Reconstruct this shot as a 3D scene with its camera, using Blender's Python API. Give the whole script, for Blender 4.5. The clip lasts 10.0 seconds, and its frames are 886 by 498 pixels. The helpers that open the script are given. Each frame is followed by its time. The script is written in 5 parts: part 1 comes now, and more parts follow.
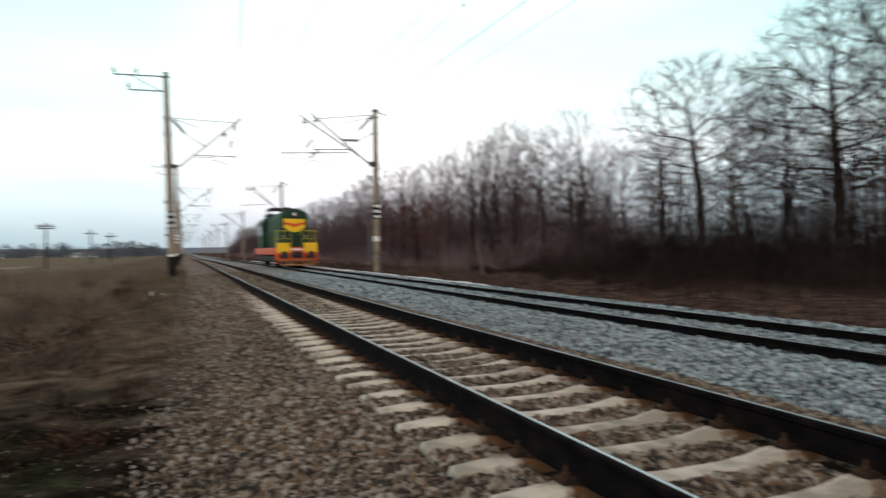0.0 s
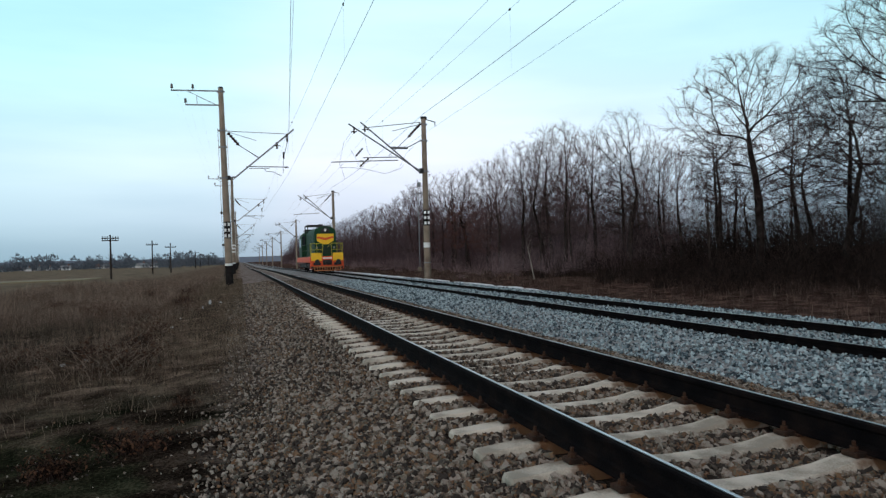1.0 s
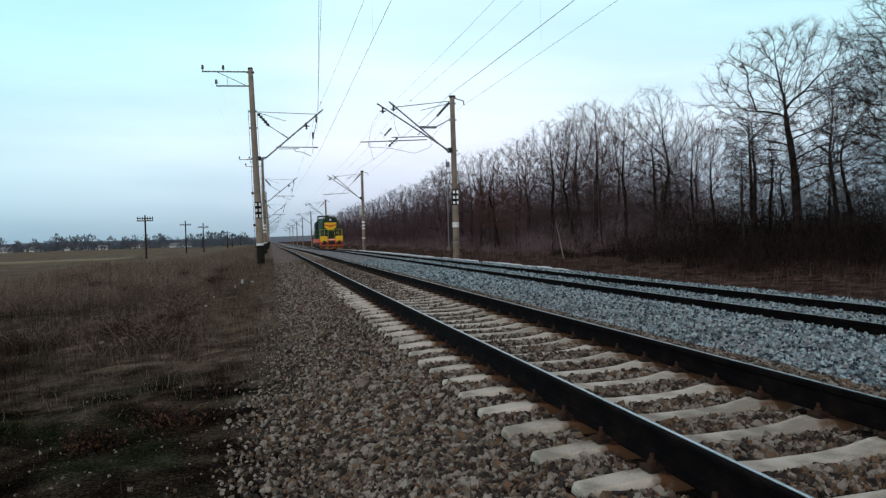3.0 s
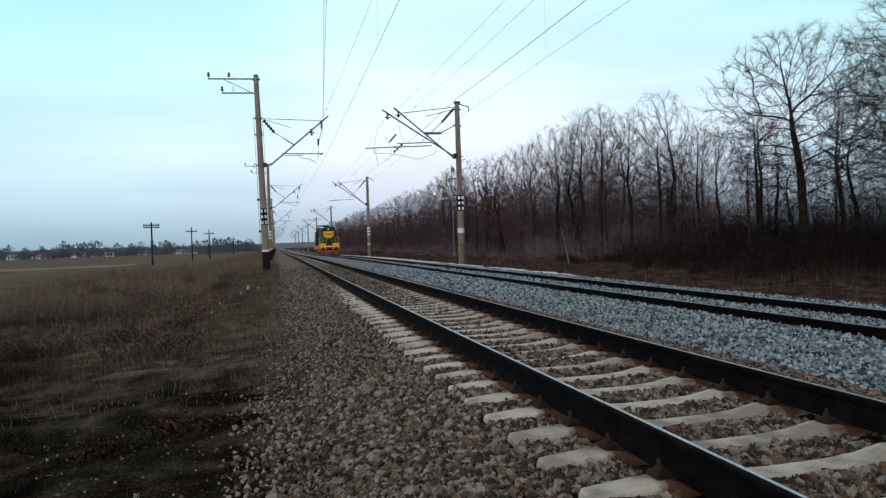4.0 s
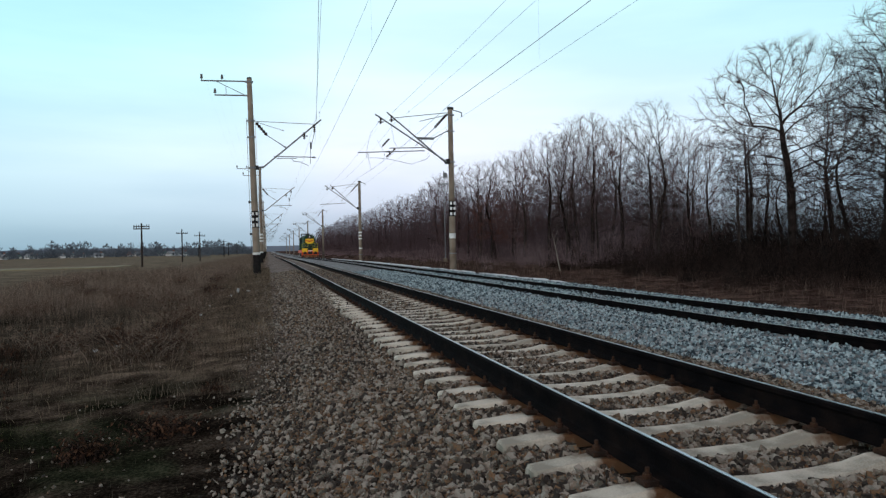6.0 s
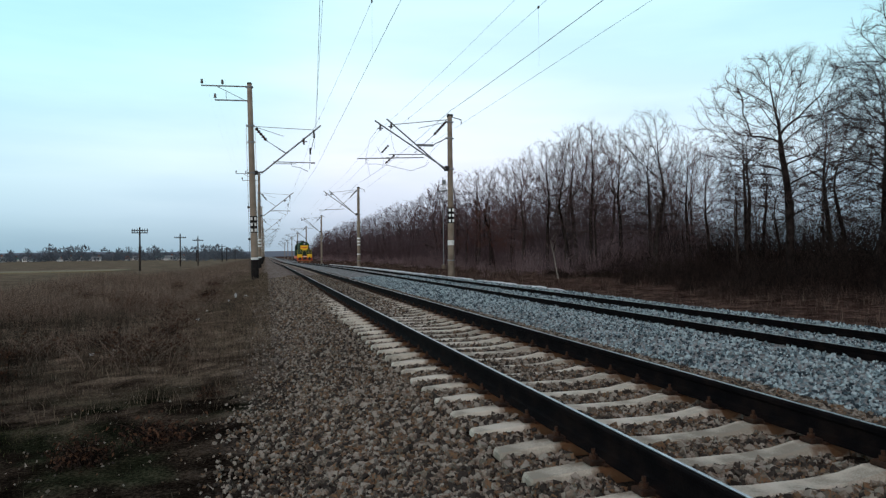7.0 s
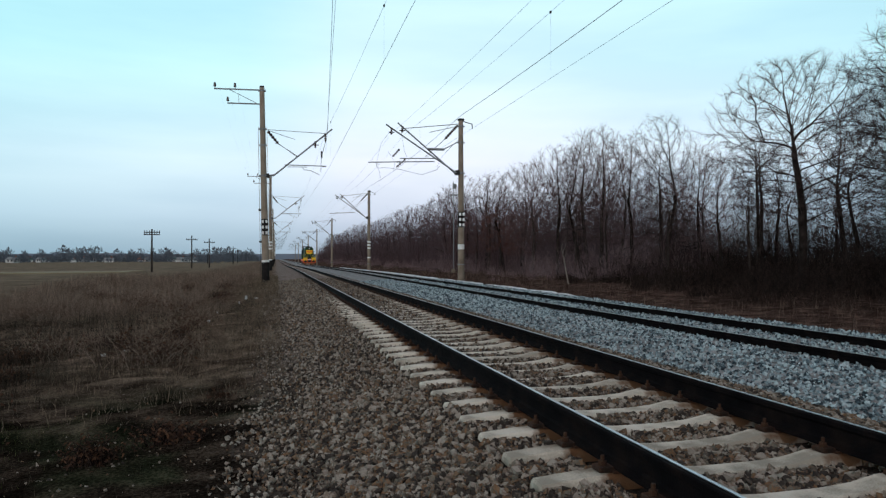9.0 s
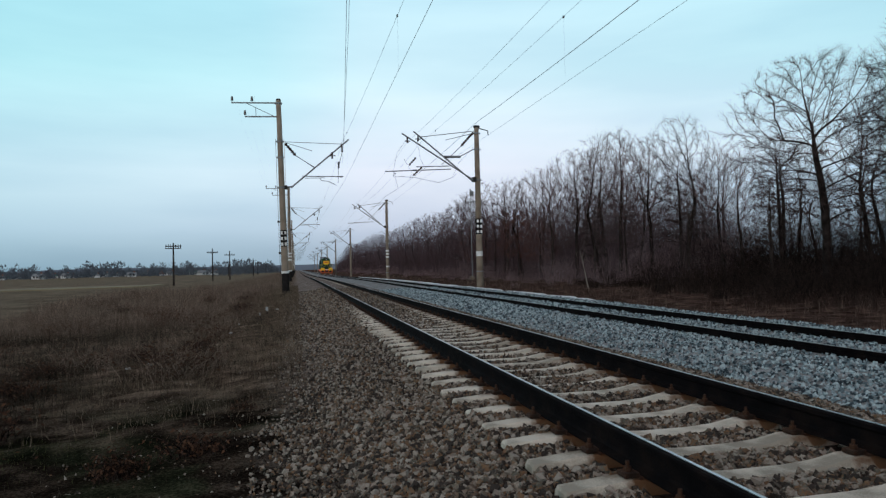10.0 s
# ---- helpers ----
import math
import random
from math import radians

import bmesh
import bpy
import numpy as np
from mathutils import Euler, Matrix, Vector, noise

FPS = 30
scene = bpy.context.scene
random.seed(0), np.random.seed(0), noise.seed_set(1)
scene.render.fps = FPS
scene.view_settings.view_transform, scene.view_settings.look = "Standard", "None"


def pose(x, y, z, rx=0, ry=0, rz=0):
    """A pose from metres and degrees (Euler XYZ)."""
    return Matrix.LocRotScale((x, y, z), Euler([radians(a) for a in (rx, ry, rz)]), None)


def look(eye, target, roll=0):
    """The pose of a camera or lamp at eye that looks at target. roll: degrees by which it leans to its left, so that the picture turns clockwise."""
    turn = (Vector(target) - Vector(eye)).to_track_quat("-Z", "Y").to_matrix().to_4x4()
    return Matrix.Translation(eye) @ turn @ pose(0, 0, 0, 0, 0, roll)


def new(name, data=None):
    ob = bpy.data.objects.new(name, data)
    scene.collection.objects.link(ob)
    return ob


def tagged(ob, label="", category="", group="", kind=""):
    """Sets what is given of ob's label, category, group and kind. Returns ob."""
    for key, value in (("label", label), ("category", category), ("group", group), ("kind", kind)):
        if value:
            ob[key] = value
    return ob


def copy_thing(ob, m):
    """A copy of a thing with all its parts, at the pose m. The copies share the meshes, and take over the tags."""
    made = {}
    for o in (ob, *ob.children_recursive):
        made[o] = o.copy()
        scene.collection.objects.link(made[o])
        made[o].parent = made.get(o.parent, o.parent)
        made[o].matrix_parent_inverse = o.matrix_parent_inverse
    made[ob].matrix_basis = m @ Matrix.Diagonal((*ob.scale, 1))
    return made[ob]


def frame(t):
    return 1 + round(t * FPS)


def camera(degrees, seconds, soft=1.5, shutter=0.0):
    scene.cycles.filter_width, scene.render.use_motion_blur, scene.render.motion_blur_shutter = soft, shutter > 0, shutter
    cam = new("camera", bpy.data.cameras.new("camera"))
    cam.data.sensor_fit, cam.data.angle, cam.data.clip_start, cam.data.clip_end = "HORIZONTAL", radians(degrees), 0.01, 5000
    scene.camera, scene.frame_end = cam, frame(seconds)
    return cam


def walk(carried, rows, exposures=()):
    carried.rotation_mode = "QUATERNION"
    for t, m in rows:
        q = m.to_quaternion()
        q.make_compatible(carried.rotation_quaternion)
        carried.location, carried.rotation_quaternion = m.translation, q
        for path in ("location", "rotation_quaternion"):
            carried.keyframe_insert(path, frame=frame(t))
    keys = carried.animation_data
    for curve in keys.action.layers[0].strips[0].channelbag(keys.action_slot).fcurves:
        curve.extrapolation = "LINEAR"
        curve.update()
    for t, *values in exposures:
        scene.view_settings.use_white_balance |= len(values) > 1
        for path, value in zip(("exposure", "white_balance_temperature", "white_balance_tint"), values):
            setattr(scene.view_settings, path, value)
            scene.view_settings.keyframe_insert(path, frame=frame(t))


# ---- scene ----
cam = camera(66.54, 10.0, soft=1.3, shutter=0.5)
CAM_Z = 1.084          # above the near rail heads, which lie at z = 0
walk(cam, [
    (0, pose(0, 0, CAM_Z, 90.02, 0.74, -21.01)),
    (0.2, pose(0, 0, CAM_Z, 90.31, 0.91, -17.49)),
    (0.5, pose(0, 0, CAM_Z, 90.08, 1.17, -17.56)),
    (1, pose(0, 0, CAM_Z, 90.58, 1.64, -16.75)),
    (1.5, pose(0, 0, CAM_Z, 91.02, 1.27, -15.84)),
    (2, pose(0, 0, CAM_Z, 90.65, 1.61, -16.26)),
    (2.5, pose(0, 0, CAM_Z, 89.21, 1.86, -15.84)),
    (2.7, pose(0, 0, CAM_Z, 88.83, 1.86, -14.53)),
    (3.8, pose(0, 0, CAM_Z, 89.41, 1.63, -14.14)),
    (4, pose(0, 0, CAM_Z, 89.43, 1.88, -13.86)),
    (4.5, pose(0, 0, CAM_Z, 89.23, 1.88, -13.60)),
    (5, pose(0, 0, CAM_Z, 89.51, 1.66, -13.75)),
    (5.5, pose(0, 0, CAM_Z, 89.81, 1.52, -14.02)),
    (5.7, pose(0, 0, CAM_Z, 89.65, 1.41, -14.29)),
    (6.8, pose(0, 0, CAM_Z, 90.69, 0.63, -14.98)),
    (7, pose(0, 0, CAM_Z, 90.43, 0.59, -14.73)),
    (7.5, pose(0, 0, CAM_Z, 90.73, -0.10, -14.19)),
    (8, pose(0, 0, CAM_Z, 90.94, -0.17, -13.94)),
    (8.5, pose(0, 0, CAM_Z, 90.77, -0.14, -14.15)),
    (9, pose(0, 0, CAM_Z, 90.78, 0.11, -13.88)),
    (9.5, pose(0, 0, CAM_Z, 91.40, 0.56, -13.01)),
    (10, pose(0, 0, CAM_Z, 91.43, 1.39, -12.30)),
], exposures=[(0.0, 0.4, 7500, 13), (0.25, 0.2, 7000, 12), (0.5, 0.1, 6850, 12), (1.0, 0.0, 6500, 10), (7.0, 0.0, 6500, 10), (8.5, -0.07, 6500, 10), (9.3, -0.07, 6500, 10), (10.0, -0.22, 6400, 10)])

# ---- light ----
world = bpy.data.worlds.new("sky")
scene.world = world
world.use_nodes = True
wt = world.node_tree
bg = wt.nodes["Background"]
sky = wt.nodes.new("ShaderNodeTexSky")
sky.sky_type = "NISHITA"
sky.sun_disc = False
sky.sun_elevation = radians(21)
sky.sun_rotation = radians(217)
sky.air_density, sky.dust_density, sky.ozone_density = 1.0, 1.0, 2.0
crd = wt.nodes.new("ShaderNodeTexCoord")
sep = wt.nodes.new("ShaderNodeSeparateXYZ")
wt.links.new(crd.outputs["Generated"], sep.inputs[0])
ramp = wt.nodes.new("ShaderNodeValToRGB")          # thin evening overcast, by height over the horizon
cr = ramp.color_ramp
cr.elements[0].position, cr.elements[0].color = 0.0, (0.30, 0.43, 0.54, 1)
cr.elements[1].position, cr.elements[1].color = 0.42, (0.46, 0.84, 0.95, 1)
for p, c in ((0.06, (0.50, 0.64, 0.77, 1)), (0.14, (0.74, 0.90, 0.98, 1)), (0.27, (0.61, 0.95, 1.0, 1)), (0.62, (0.40, 0.36, 0.37, 1)), (1.0, (0.24, 0.195, 0.195, 1))):
    e = cr.elements.new(p)
    e.color = c
wt.links.new(sep.outputs["Z"], ramp.inputs[0])
mp = wt.nodes.new("ShaderNodeMapping")
mp.inputs["Scale"].default_value = (1.2, 1.2, 7.0)
wt.links.new(crd.outputs["Generated"], mp.inputs[0])
cloud = wt.nodes.new("ShaderNodeTexNoise")
cloud.inputs["Scale"].default_value, cloud.inputs["Detail"].default_value = 1.6, 5
wt.links.new(mp.outputs[0], cloud.inputs["Vector"])
cramp = wt.nodes.new("ShaderNodeValToRGB")
cramp.color_ramp.elements[0].position, cramp.color_ramp.elements[0].color = 0.35, (0.87, 0.90, 0.93, 1)
cramp.color_ramp.elements[1].position, cramp.color_ramp.elements[1].color = 0.65, (1.06, 1.04, 1.03, 1)
wt.links.new(cloud.outputs[0], cramp.inputs[0])
mul = wt.nodes.new("ShaderNodeMix")
mul.data_type, mul.blend_type = "RGBA", "MULTIPLY"
mul.inputs[0].default_value = 1.0
side = wt.nodes.new("ShaderNodeValToRGB")          # cooler over the fields, a little pinker over the wood
side.color_ramp.elements[0].position, side.color_ramp.elements[0].color = 0.32, (0.88, 1.0, 1.0, 1)
side.color_ramp.elements[1].position, side.color_ramp.elements[1].color = 0.86, (1.0, 1.0, 1.01, 1)
for p, c in ((0.48, (1.0, 1.02, 1.03, 1)), (0.55, (1.23, 1.06, 1.07, 1)), (0.66, (1.22, 1.05, 1.06, 1))):
    side.color_ramp.elements.new(p).color = c
across = wt.nodes.new("ShaderNodeMath")
across.operation = "MULTIPLY_ADD"
across.inputs[1].default_value, across.inputs[2].default_value = 0.5, 0.5
wt.links.new(sep.outputs["X"], across.inputs[0])
wt.links.new(across.outputs[0], side.inputs[0])
tint = wt.nodes.new("ShaderNodeMix")
tint.data_type, tint.blend_type = "RGBA", "MULTIPLY"
tint.inputs[0].default_value = 1.0
wt.links.new(ramp.outputs[0], tint.inputs[6])
wt.links.new(side.outputs[0], tint.inputs[7])
wt.links.new(tint.outputs[2], mul.inputs[6])
wt.links.new(cramp.outputs[0], mul.inputs[7])
dim = wt.nodes.new("ShaderNodeMix")                # the clear sky behind the thin cloud
dim.data_type, dim.blend_type = "RGBA", "MULTIPLY"
dim.inputs[0].default_value = 1.0
dim.inputs[7].default_value = (0.10, 0.10, 0.10, 1)
wt.links.new(sky.outputs[0], dim.inputs[6])
veil = wt.nodes.new("ShaderNodeMix")
veil.data_type = "RGBA"
veil.inputs[0].default_value = 0.88
wt.links.new(dim.outputs[2], veil.inputs[6])
wt.links.new(mul.outputs[2], veil.inputs[7])
wt.links.new(veil.outputs[2], bg.inputs[0])
bg.inputs[1].default_value = 1.16

sun = new("sun", bpy.data.lights.new("sun", "SUN"))
sun.data.energy, sun.data.angle, sun.data.color = 0.75, radians(35), (1.0, 0.76, 0.70)
sun.matrix_basis = look((-26, -34, 17), (0, 0, 0))

# ---- materials ----
def material(name, colours, scale=6.0, rough=0.8, metal=0.0, bump=0.3, fine=60.0, island=False, per_object=False, spec=0.3):
    """Two scales of noise over a ramp of base colours, with a fine bump; island or per_object shifts the tone of each piece."""
    m = bpy.data.materials.new(name)
    m.use_nodes = True
    nt = m.node_tree
    b = nt.nodes["Principled BSDF"]
    tc = nt.nodes.new("ShaderNodeTexCoord")
    n1 = nt.nodes.new("ShaderNodeTexNoise")
    n1.inputs["Scale"].default_value, n1.inputs["Detail"].default_value = scale, 6
    n2 = nt.nodes.new("ShaderNodeTexNoise")
    n2.inputs["Scale"].default_value, n2.inputs["Detail"].default_value = fine, 4
    for n in (n1, n2):
        nt.links.new(tc.outputs["Object"], n.inputs["Vector"])
    mixf = nt.nodes.new("ShaderNodeMath")
    mixf.operation = "MULTIPLY_ADD"
    nt.links.new(n2.outputs[0], mixf.inputs[0])
    mixf.inputs[1].default_value = 0.35
    last = n1.outputs[0]
    if island or per_object:
        src = nt.nodes.new("ShaderNodeNewGeometry" if island else "ShaderNodeObjectInfo")
        sh = nt.nodes.new("ShaderNodeMath")
        sh.operation = "MULTIPLY_ADD"
        nt.links.new(src.outputs["Random Per Island" if island else "Random"], sh.inputs[0])
        sh.inputs[1].default_value = 0.72 if island else 0.3
        nt.links.new(n1.outputs[0], sh.inputs[2])
        off = nt.nodes.new("ShaderNodeMath")
        off.operation = "SUBTRACT"
        nt.links.new(sh.outputs[0], off.inputs[0])
        off.inputs[1].default_value = 0.36 if island else 0.15
        last = off.outputs[0]
    nt.links.new(last, mixf.inputs[2])
    sub = nt.nodes.new("ShaderNodeMath")
    sub.operation = "SUBTRACT"
    nt.links.new(mixf.outputs[0], sub.inputs[0])
    sub.inputs[1].default_value = 0.175
    r = nt.nodes.new("ShaderNodeValToRGB")
    el = r.color_ramp.elements
    k = len(colours)
    el[0].position, el[0].color = 0.28, (*colours[0], 1)
    el[1].position, el[1].color = 0.72, (*colours[-1], 1)
    for i in range(1, k - 1):
        p = 0.28 + 0.44 * i / (k - 1)
        el.new(p).color = (*colours[i], 1)
    nt.links.new(sub.outputs[0], r.inputs[0])
    nt.links.new(r.outputs[0], b.inputs["Base Color"])
    b.inputs["Roughness"].default_value, b.inputs["Metallic"].default_value = rough, metal
    b.inputs["Specular IOR Level"].default_value = spec
    if bump:
        bp = nt.nodes.new("ShaderNodeBump")
        bp.inputs["Strength"].default_value, bp.inputs["Distance"].default_value = bump, 0.02
        nt.links.new(n2.outputs[0], bp.inputs["Height"])
        nt.links.new(bp.outputs[0], b.inputs["Normal"])
    return m


def ground_material():
    """Soil, brown ballast, pale ballast and field, each on its strip along the line, with ragged borders."""
    m = bpy.data.materials.new("ground_cover")
    m.use_nodes = True
    nt = m.node_tree
    b = nt.nodes["Principled BSDF"]
    b.inputs["Roughness"].default_value, b.inputs["Specular IOR Level"].default_value = 1.0, 0.0
    tc = nt.nodes.new("ShaderNodeTexCoord")
    sp = nt.nodes.new("ShaderNodeSeparateXYZ")
    nt.links.new(tc.outputs["Object"], sp.inputs[0])

    def noise_tex(scale, detail=5):
        n = nt.nodes.new("ShaderNodeTexNoise")
        n.inputs["Scale"].default_value, n.inputs["Detail"].default_value = scale, detail
        nt.links.new(tc.outputs["Object"], n.inputs["Vector"])
        return n.outputs[0]

    def ramp(src, stops):
        r = nt.nodes.new("ShaderNodeValToRGB")
        el = r.color_ramp.elements
        for i, (p, c) in enumerate(stops):
            e = el[i] if i < 2 else el.new(p)
            e.position, e.color = p, (*c, 1)
        nt.links.new(src, r.inputs[0])
        return r.outputs[0]

    def math_node(op, a, c, d=None):
        n = nt.nodes.new("ShaderNodeMath")
        n.operation = op
        for i, val in enumerate((a, c, d)):
            if val is None:
                continue
            if isinstance(val, (int, float)):
                n.inputs[i].default_value = val
            else:
                nt.links.new(val, n.inputs[i])
        return n.outputs[0]

    big, mid, fine, grain = noise_tex(0.35), noise_tex(2.2), noise_tex(14), noise_tex(38, 3)
    tone = math_node("MULTIPLY_ADD", grain, 0.45, math_node("MULTIPLY", mid, 0.55))
    soil = ramp(tone, ((0.38, (0.004, 0.0031, 0.0024)), (0.62, (0.075, 0.057, 0.043)), (0.50, (0.020, 0.015, 0.0115))))
    moss = ramp(tone, ((0.38, (0.006, 0.0075, 0.0045)), (0.62, (0.060, 0.062, 0.038)), (0.50, (0.020, 0.0225, 0.013))))
    patch = nt.nodes.new("ShaderNodeMapRange")
    patch.inputs["From Min"].default_value, patch.inputs["From Max"].default_value = 0.47, 0.60
    nt.links.new(noise_tex(0.9, 4), patch.inputs["Value"])
    soil_mix = nt.nodes.new("ShaderNodeMix")
    soil_mix.data_type = "RGBA"
    nt.links.new(patch.outputs[0], soil_mix.inputs[0])
    nt.links.new(soil, soil_mix.inputs[6])
    nt.links.new(moss, soil_mix.inputs[7])
    soil = soil_mix.outputs[2]
    old = ramp(tone, ((0.38, (0.10, 0.083, 0.075)), (0.62, (0.34, 0.292, 0.266)), (0.50, (0.20, 0.167, 0.151))))
    fresh = ramp(tone, ((0.36, (0.14, 0.145, 0.15)), (0.64, (0.44, 0.45, 0.455)), (0.50, (0.27, 0.28, 0.285))))
    # painted shade for the gaps between near stones, fading out along the line
    gap_shade = ramp(tone, ((0.38, (0.012, 0.010, 0.009)), (0.62, (0.075, 0.060, 0.050)), (0.50, (0.032, 0.026, 0.022))))
    loose = nt.nodes.new("ShaderNodeMapRange")
    loose.inputs["From Min"].default_value, loose.inputs["From Max"].default_value = 4.0, 15.0
    nt.links.new(math_node("MULTIPLY_ADD", math_node("ADD", big, mid), 6.0, math_node("ADD", sp.outputs["Y"], -6.0)), loose.inputs["Value"])

    def with_gap_shade(top):
        x = nt.nodes.new("ShaderNodeMix")
        x.data_type = "RGBA"
        nt.links.new(loose.outputs[0], x.inputs[0])
        nt.links.new(gap_shade, x.inputs[6])
        nt.links.new(top, x.inputs[7])
        return x.outputs[2]

    old = with_gap_shade(old)
    fields = ramp(math_node("MULTIPLY_ADD", big, 0.7, math_node("MULTIPLY", mid, 0.3)), ((0.38, (0.125, 0.104, 0.078)), (0.62, (0.22, 0.182, 0.138))))
    # near soil's dark colour also carries lens vignetting; straw takes over farther off
    straw = ramp(tone, ((0.38, (0.045, 0.032, 0.024)), (0.62, (0.27, 0.205, 0.155)), (0.50, (0.13, 0.097, 0.073))))
    far_off = nt.nodes.new("ShaderNodeMapRange")
    far_off.inputs["From Min"].default_value, far_off.inputs["From Max"].default_value = 7.0, 13.5
    nt.links.new(math_node("MULTIPLY_ADD", math_node("ADD", big, mid), 7.0, math_node("ADD", sp.outputs["Y"], -7.0)), far_off.inputs["Value"])
    cover = nt.nodes.new("ShaderNodeMix")
    cover.data_type = "RGBA"
    nt.links.new(far_off.outputs[0], cover.inputs[0])
    nt.links.new(soil, cover.inputs[6])
    nt.links.new(straw, cover.inputs[7])
    soil = cover.outputs[2]
    edge = math_node("MULTIPLY_ADD", math_node("ADD", mid, fine), 0.9, math_node("ADD", sp.outputs["X"], -0.9))

    def blend(a, c, lo, hi):
        t = nt.nodes.new("ShaderNodeMapRange")
        t.inputs["From Min"].default_value, t.inputs["From Max"].default_value = lo, hi
        nt.links.new(edge, t.inputs["Value"])
        x = nt.nodes.new("ShaderNodeMix")
        x.data_type = "RGBA"
        nt.links.new(t.outputs[0], x.inputs[0])
        nt.links.new(a, x.inputs[6])
        nt.links.new(c, x.inputs[7])
        return x.outputs[2]

    col = blend(fields, soil, -14.0, -9.0)
    col = blend(col, old, -0.45, 0.35)
    col = blend(col, fresh, 5.0, 5.5)
    leaves = ramp(tone, ((0.38, (0.018, 0.011, 0.009)), (0.62, (0.16, 0.102, 0.082)), (0.50, (0.065, 0.041, 0.034))))
    col = blend(col, leaves, 11.5, 12.1)
    nt.links.new(col, b.inputs["Base Color"])
    bp = nt.nodes.new("ShaderNodeBump")
    bp.inputs["Strength"].default_value, bp.inputs["Distance"].default_value = 0.9, 0.05
    nt.links.new(math_node("ADD", fine, grain), bp.inputs["Height"])
    nt.links.new(bp.outputs[0], b.inputs["Normal"])
    return m


M_stone_old = material("old_ballast_stone", [(0.042, 0.035, 0.031), (0.102, 0.087, 0.074), (0.195, 0.110, 0.060), (0.112, 0.112, 0.096), (0.195, 0.148, 0.116), (0.30, 0.265, 0.228)], 9, 0.95, 0, 0.5, 70, island=True, spec=0.05)
M_stone_new = material("new_ballast_stone", [(0.035, 0.05, 0.062), (0.150, 0.203, 0.228), (0.265, 0.337, 0.365), (0.43, 0.515, 0.545)], 7, 0.85, 0, 0.5, 60, island=True, spec=0.15)
M_concrete = material("sleeper_concrete", [(0.31, 0.28, 0.23), (0.58, 0.53, 0.45), (0.70, 0.655, 0.58)], 5, 0.9, 0, 0.4, 90, per_object=True)
def stain_seats(m):
    """Rust that has run from the fastenings over the concrete."""
    nt = m.node_tree
    b = nt.nodes["Principled BSDF"]
    src = b.inputs["Base Color"].links[0].from_socket
    tc = nt.nodes.new("ShaderNodeTexCoord")
    sp = nt.nodes.new("ShaderNodeSeparateXYZ")
    nt.links.new(tc.outputs["Object"], sp.inputs[0])
    n = nt.nodes.new("ShaderNodeTexNoise")
    n.inputs["Scale"].default_value, n.inputs["Detail"].default_value = 9, 5
    nt.links.new(tc.outputs["Object"], n.inputs["Vector"])
    a = nt.nodes.new("ShaderNodeMath")
    a.operation = "ABSOLUTE"
    nt.links.new(sp.outputs["X"], a.inputs[0])
    d = nt.nodes.new("ShaderNodeMath")
    d.operation = "SUBTRACT"
    nt.links.new(a.outputs[0], d.inputs[0])
    d.inputs[1].default_value = 0.7975
    e = nt.nodes.new("ShaderNodeMath")
    e.operation = "ABSOLUTE"
    nt.links.new(d.outputs[0], e.inputs[0])
    f = nt.nodes.new("ShaderNodeMath")
    f.operation = "MULTIPLY_ADD"
    nt.links.new(n.outputs[0], f.inputs[0])
    f.inputs[1].default_value = 0.45
    nt.links.new(e.outputs[0], f.inputs[2])
    r = nt.nodes.new("ShaderNodeMapRange")
    r.inputs["From Min"].default_value, r.inputs["From Max"].default_value = 0.44, 0.3
    nt.links.new(f.outputs[0], r.inputs["Value"])
    x = nt.nodes.new("ShaderNodeMix")
    x.data_type = "RGBA"
    nt.links.new(r.outputs[0], x.inputs[0])
    nt.links.new(src, x.inputs[6])
    x.inputs[7].default_value = (0.115, 0.056, 0.026, 1)
    nt.links.new(x.outputs[2], b.inputs["Base Color"])


stain_seats(M_concrete)
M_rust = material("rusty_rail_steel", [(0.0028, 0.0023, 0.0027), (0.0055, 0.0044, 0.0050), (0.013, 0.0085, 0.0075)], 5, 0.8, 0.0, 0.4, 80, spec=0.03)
M_head = material("polished_rail_head", [(0.50, 0.51, 0.53), (0.68, 0.69, 0.71)], 3, 0.32, 0.95, 0.05, 60)
M_clip = material("rusty_fastening", [(0.015, 0.008, 0.005), (0.04, 0.018, 0.010), (0.085, 0.038, 0.018)], 12, 0.9, 0.1, 0.5, 90)
M_pole = material("pole_concrete", [(0.135, 0.102, 0.075), (0.215, 0.168, 0.128), (0.28, 0.225, 0.175)], 1.6, 0.9, 0, 0.25, 40, per_object=True)
M_steel = material("galvanised_steel", [(0.16, 0.165, 0.175), (0.27, 0.275, 0.285)], 5, 0.65, 0.3, 0.2, 50)
M_dark = material("dark_iron", [(0.018, 0.018, 0.02), (0.045, 0.043, 0.043)], 6, 0.7, 0.2, 0.2, 50)
M_insul = material("brown_porcelain", [(0.03, 0.016, 0.014), (0.06, 0.03, 0.025)], 8, 0.25, 0, 0.05, 50, spec=0.5)
M_scrap = material("dirty_white_plastic", [(0.3, 0.3, 0.29), (0.5, 0.5, 0.49)], 9, 0.7, 0, 0.2, 50)
M_white = material("white_paint", [(0.6, 0.6, 0.58), (0.8, 0.8, 0.78)], 6, 0.7, 0, 0.1, 50)
M_black = material("black_paint", [(0.010, 0.009, 0.009), (0.024, 0.021, 0.02)], 6, 0.9, 0, 0.1, 50, spec=0.08)
M_wire = material("copper_wire", [(0.26, 0.29, 0.33), (0.40, 0.43, 0.47)], 2, 0.6, 0.2, 0, 20)
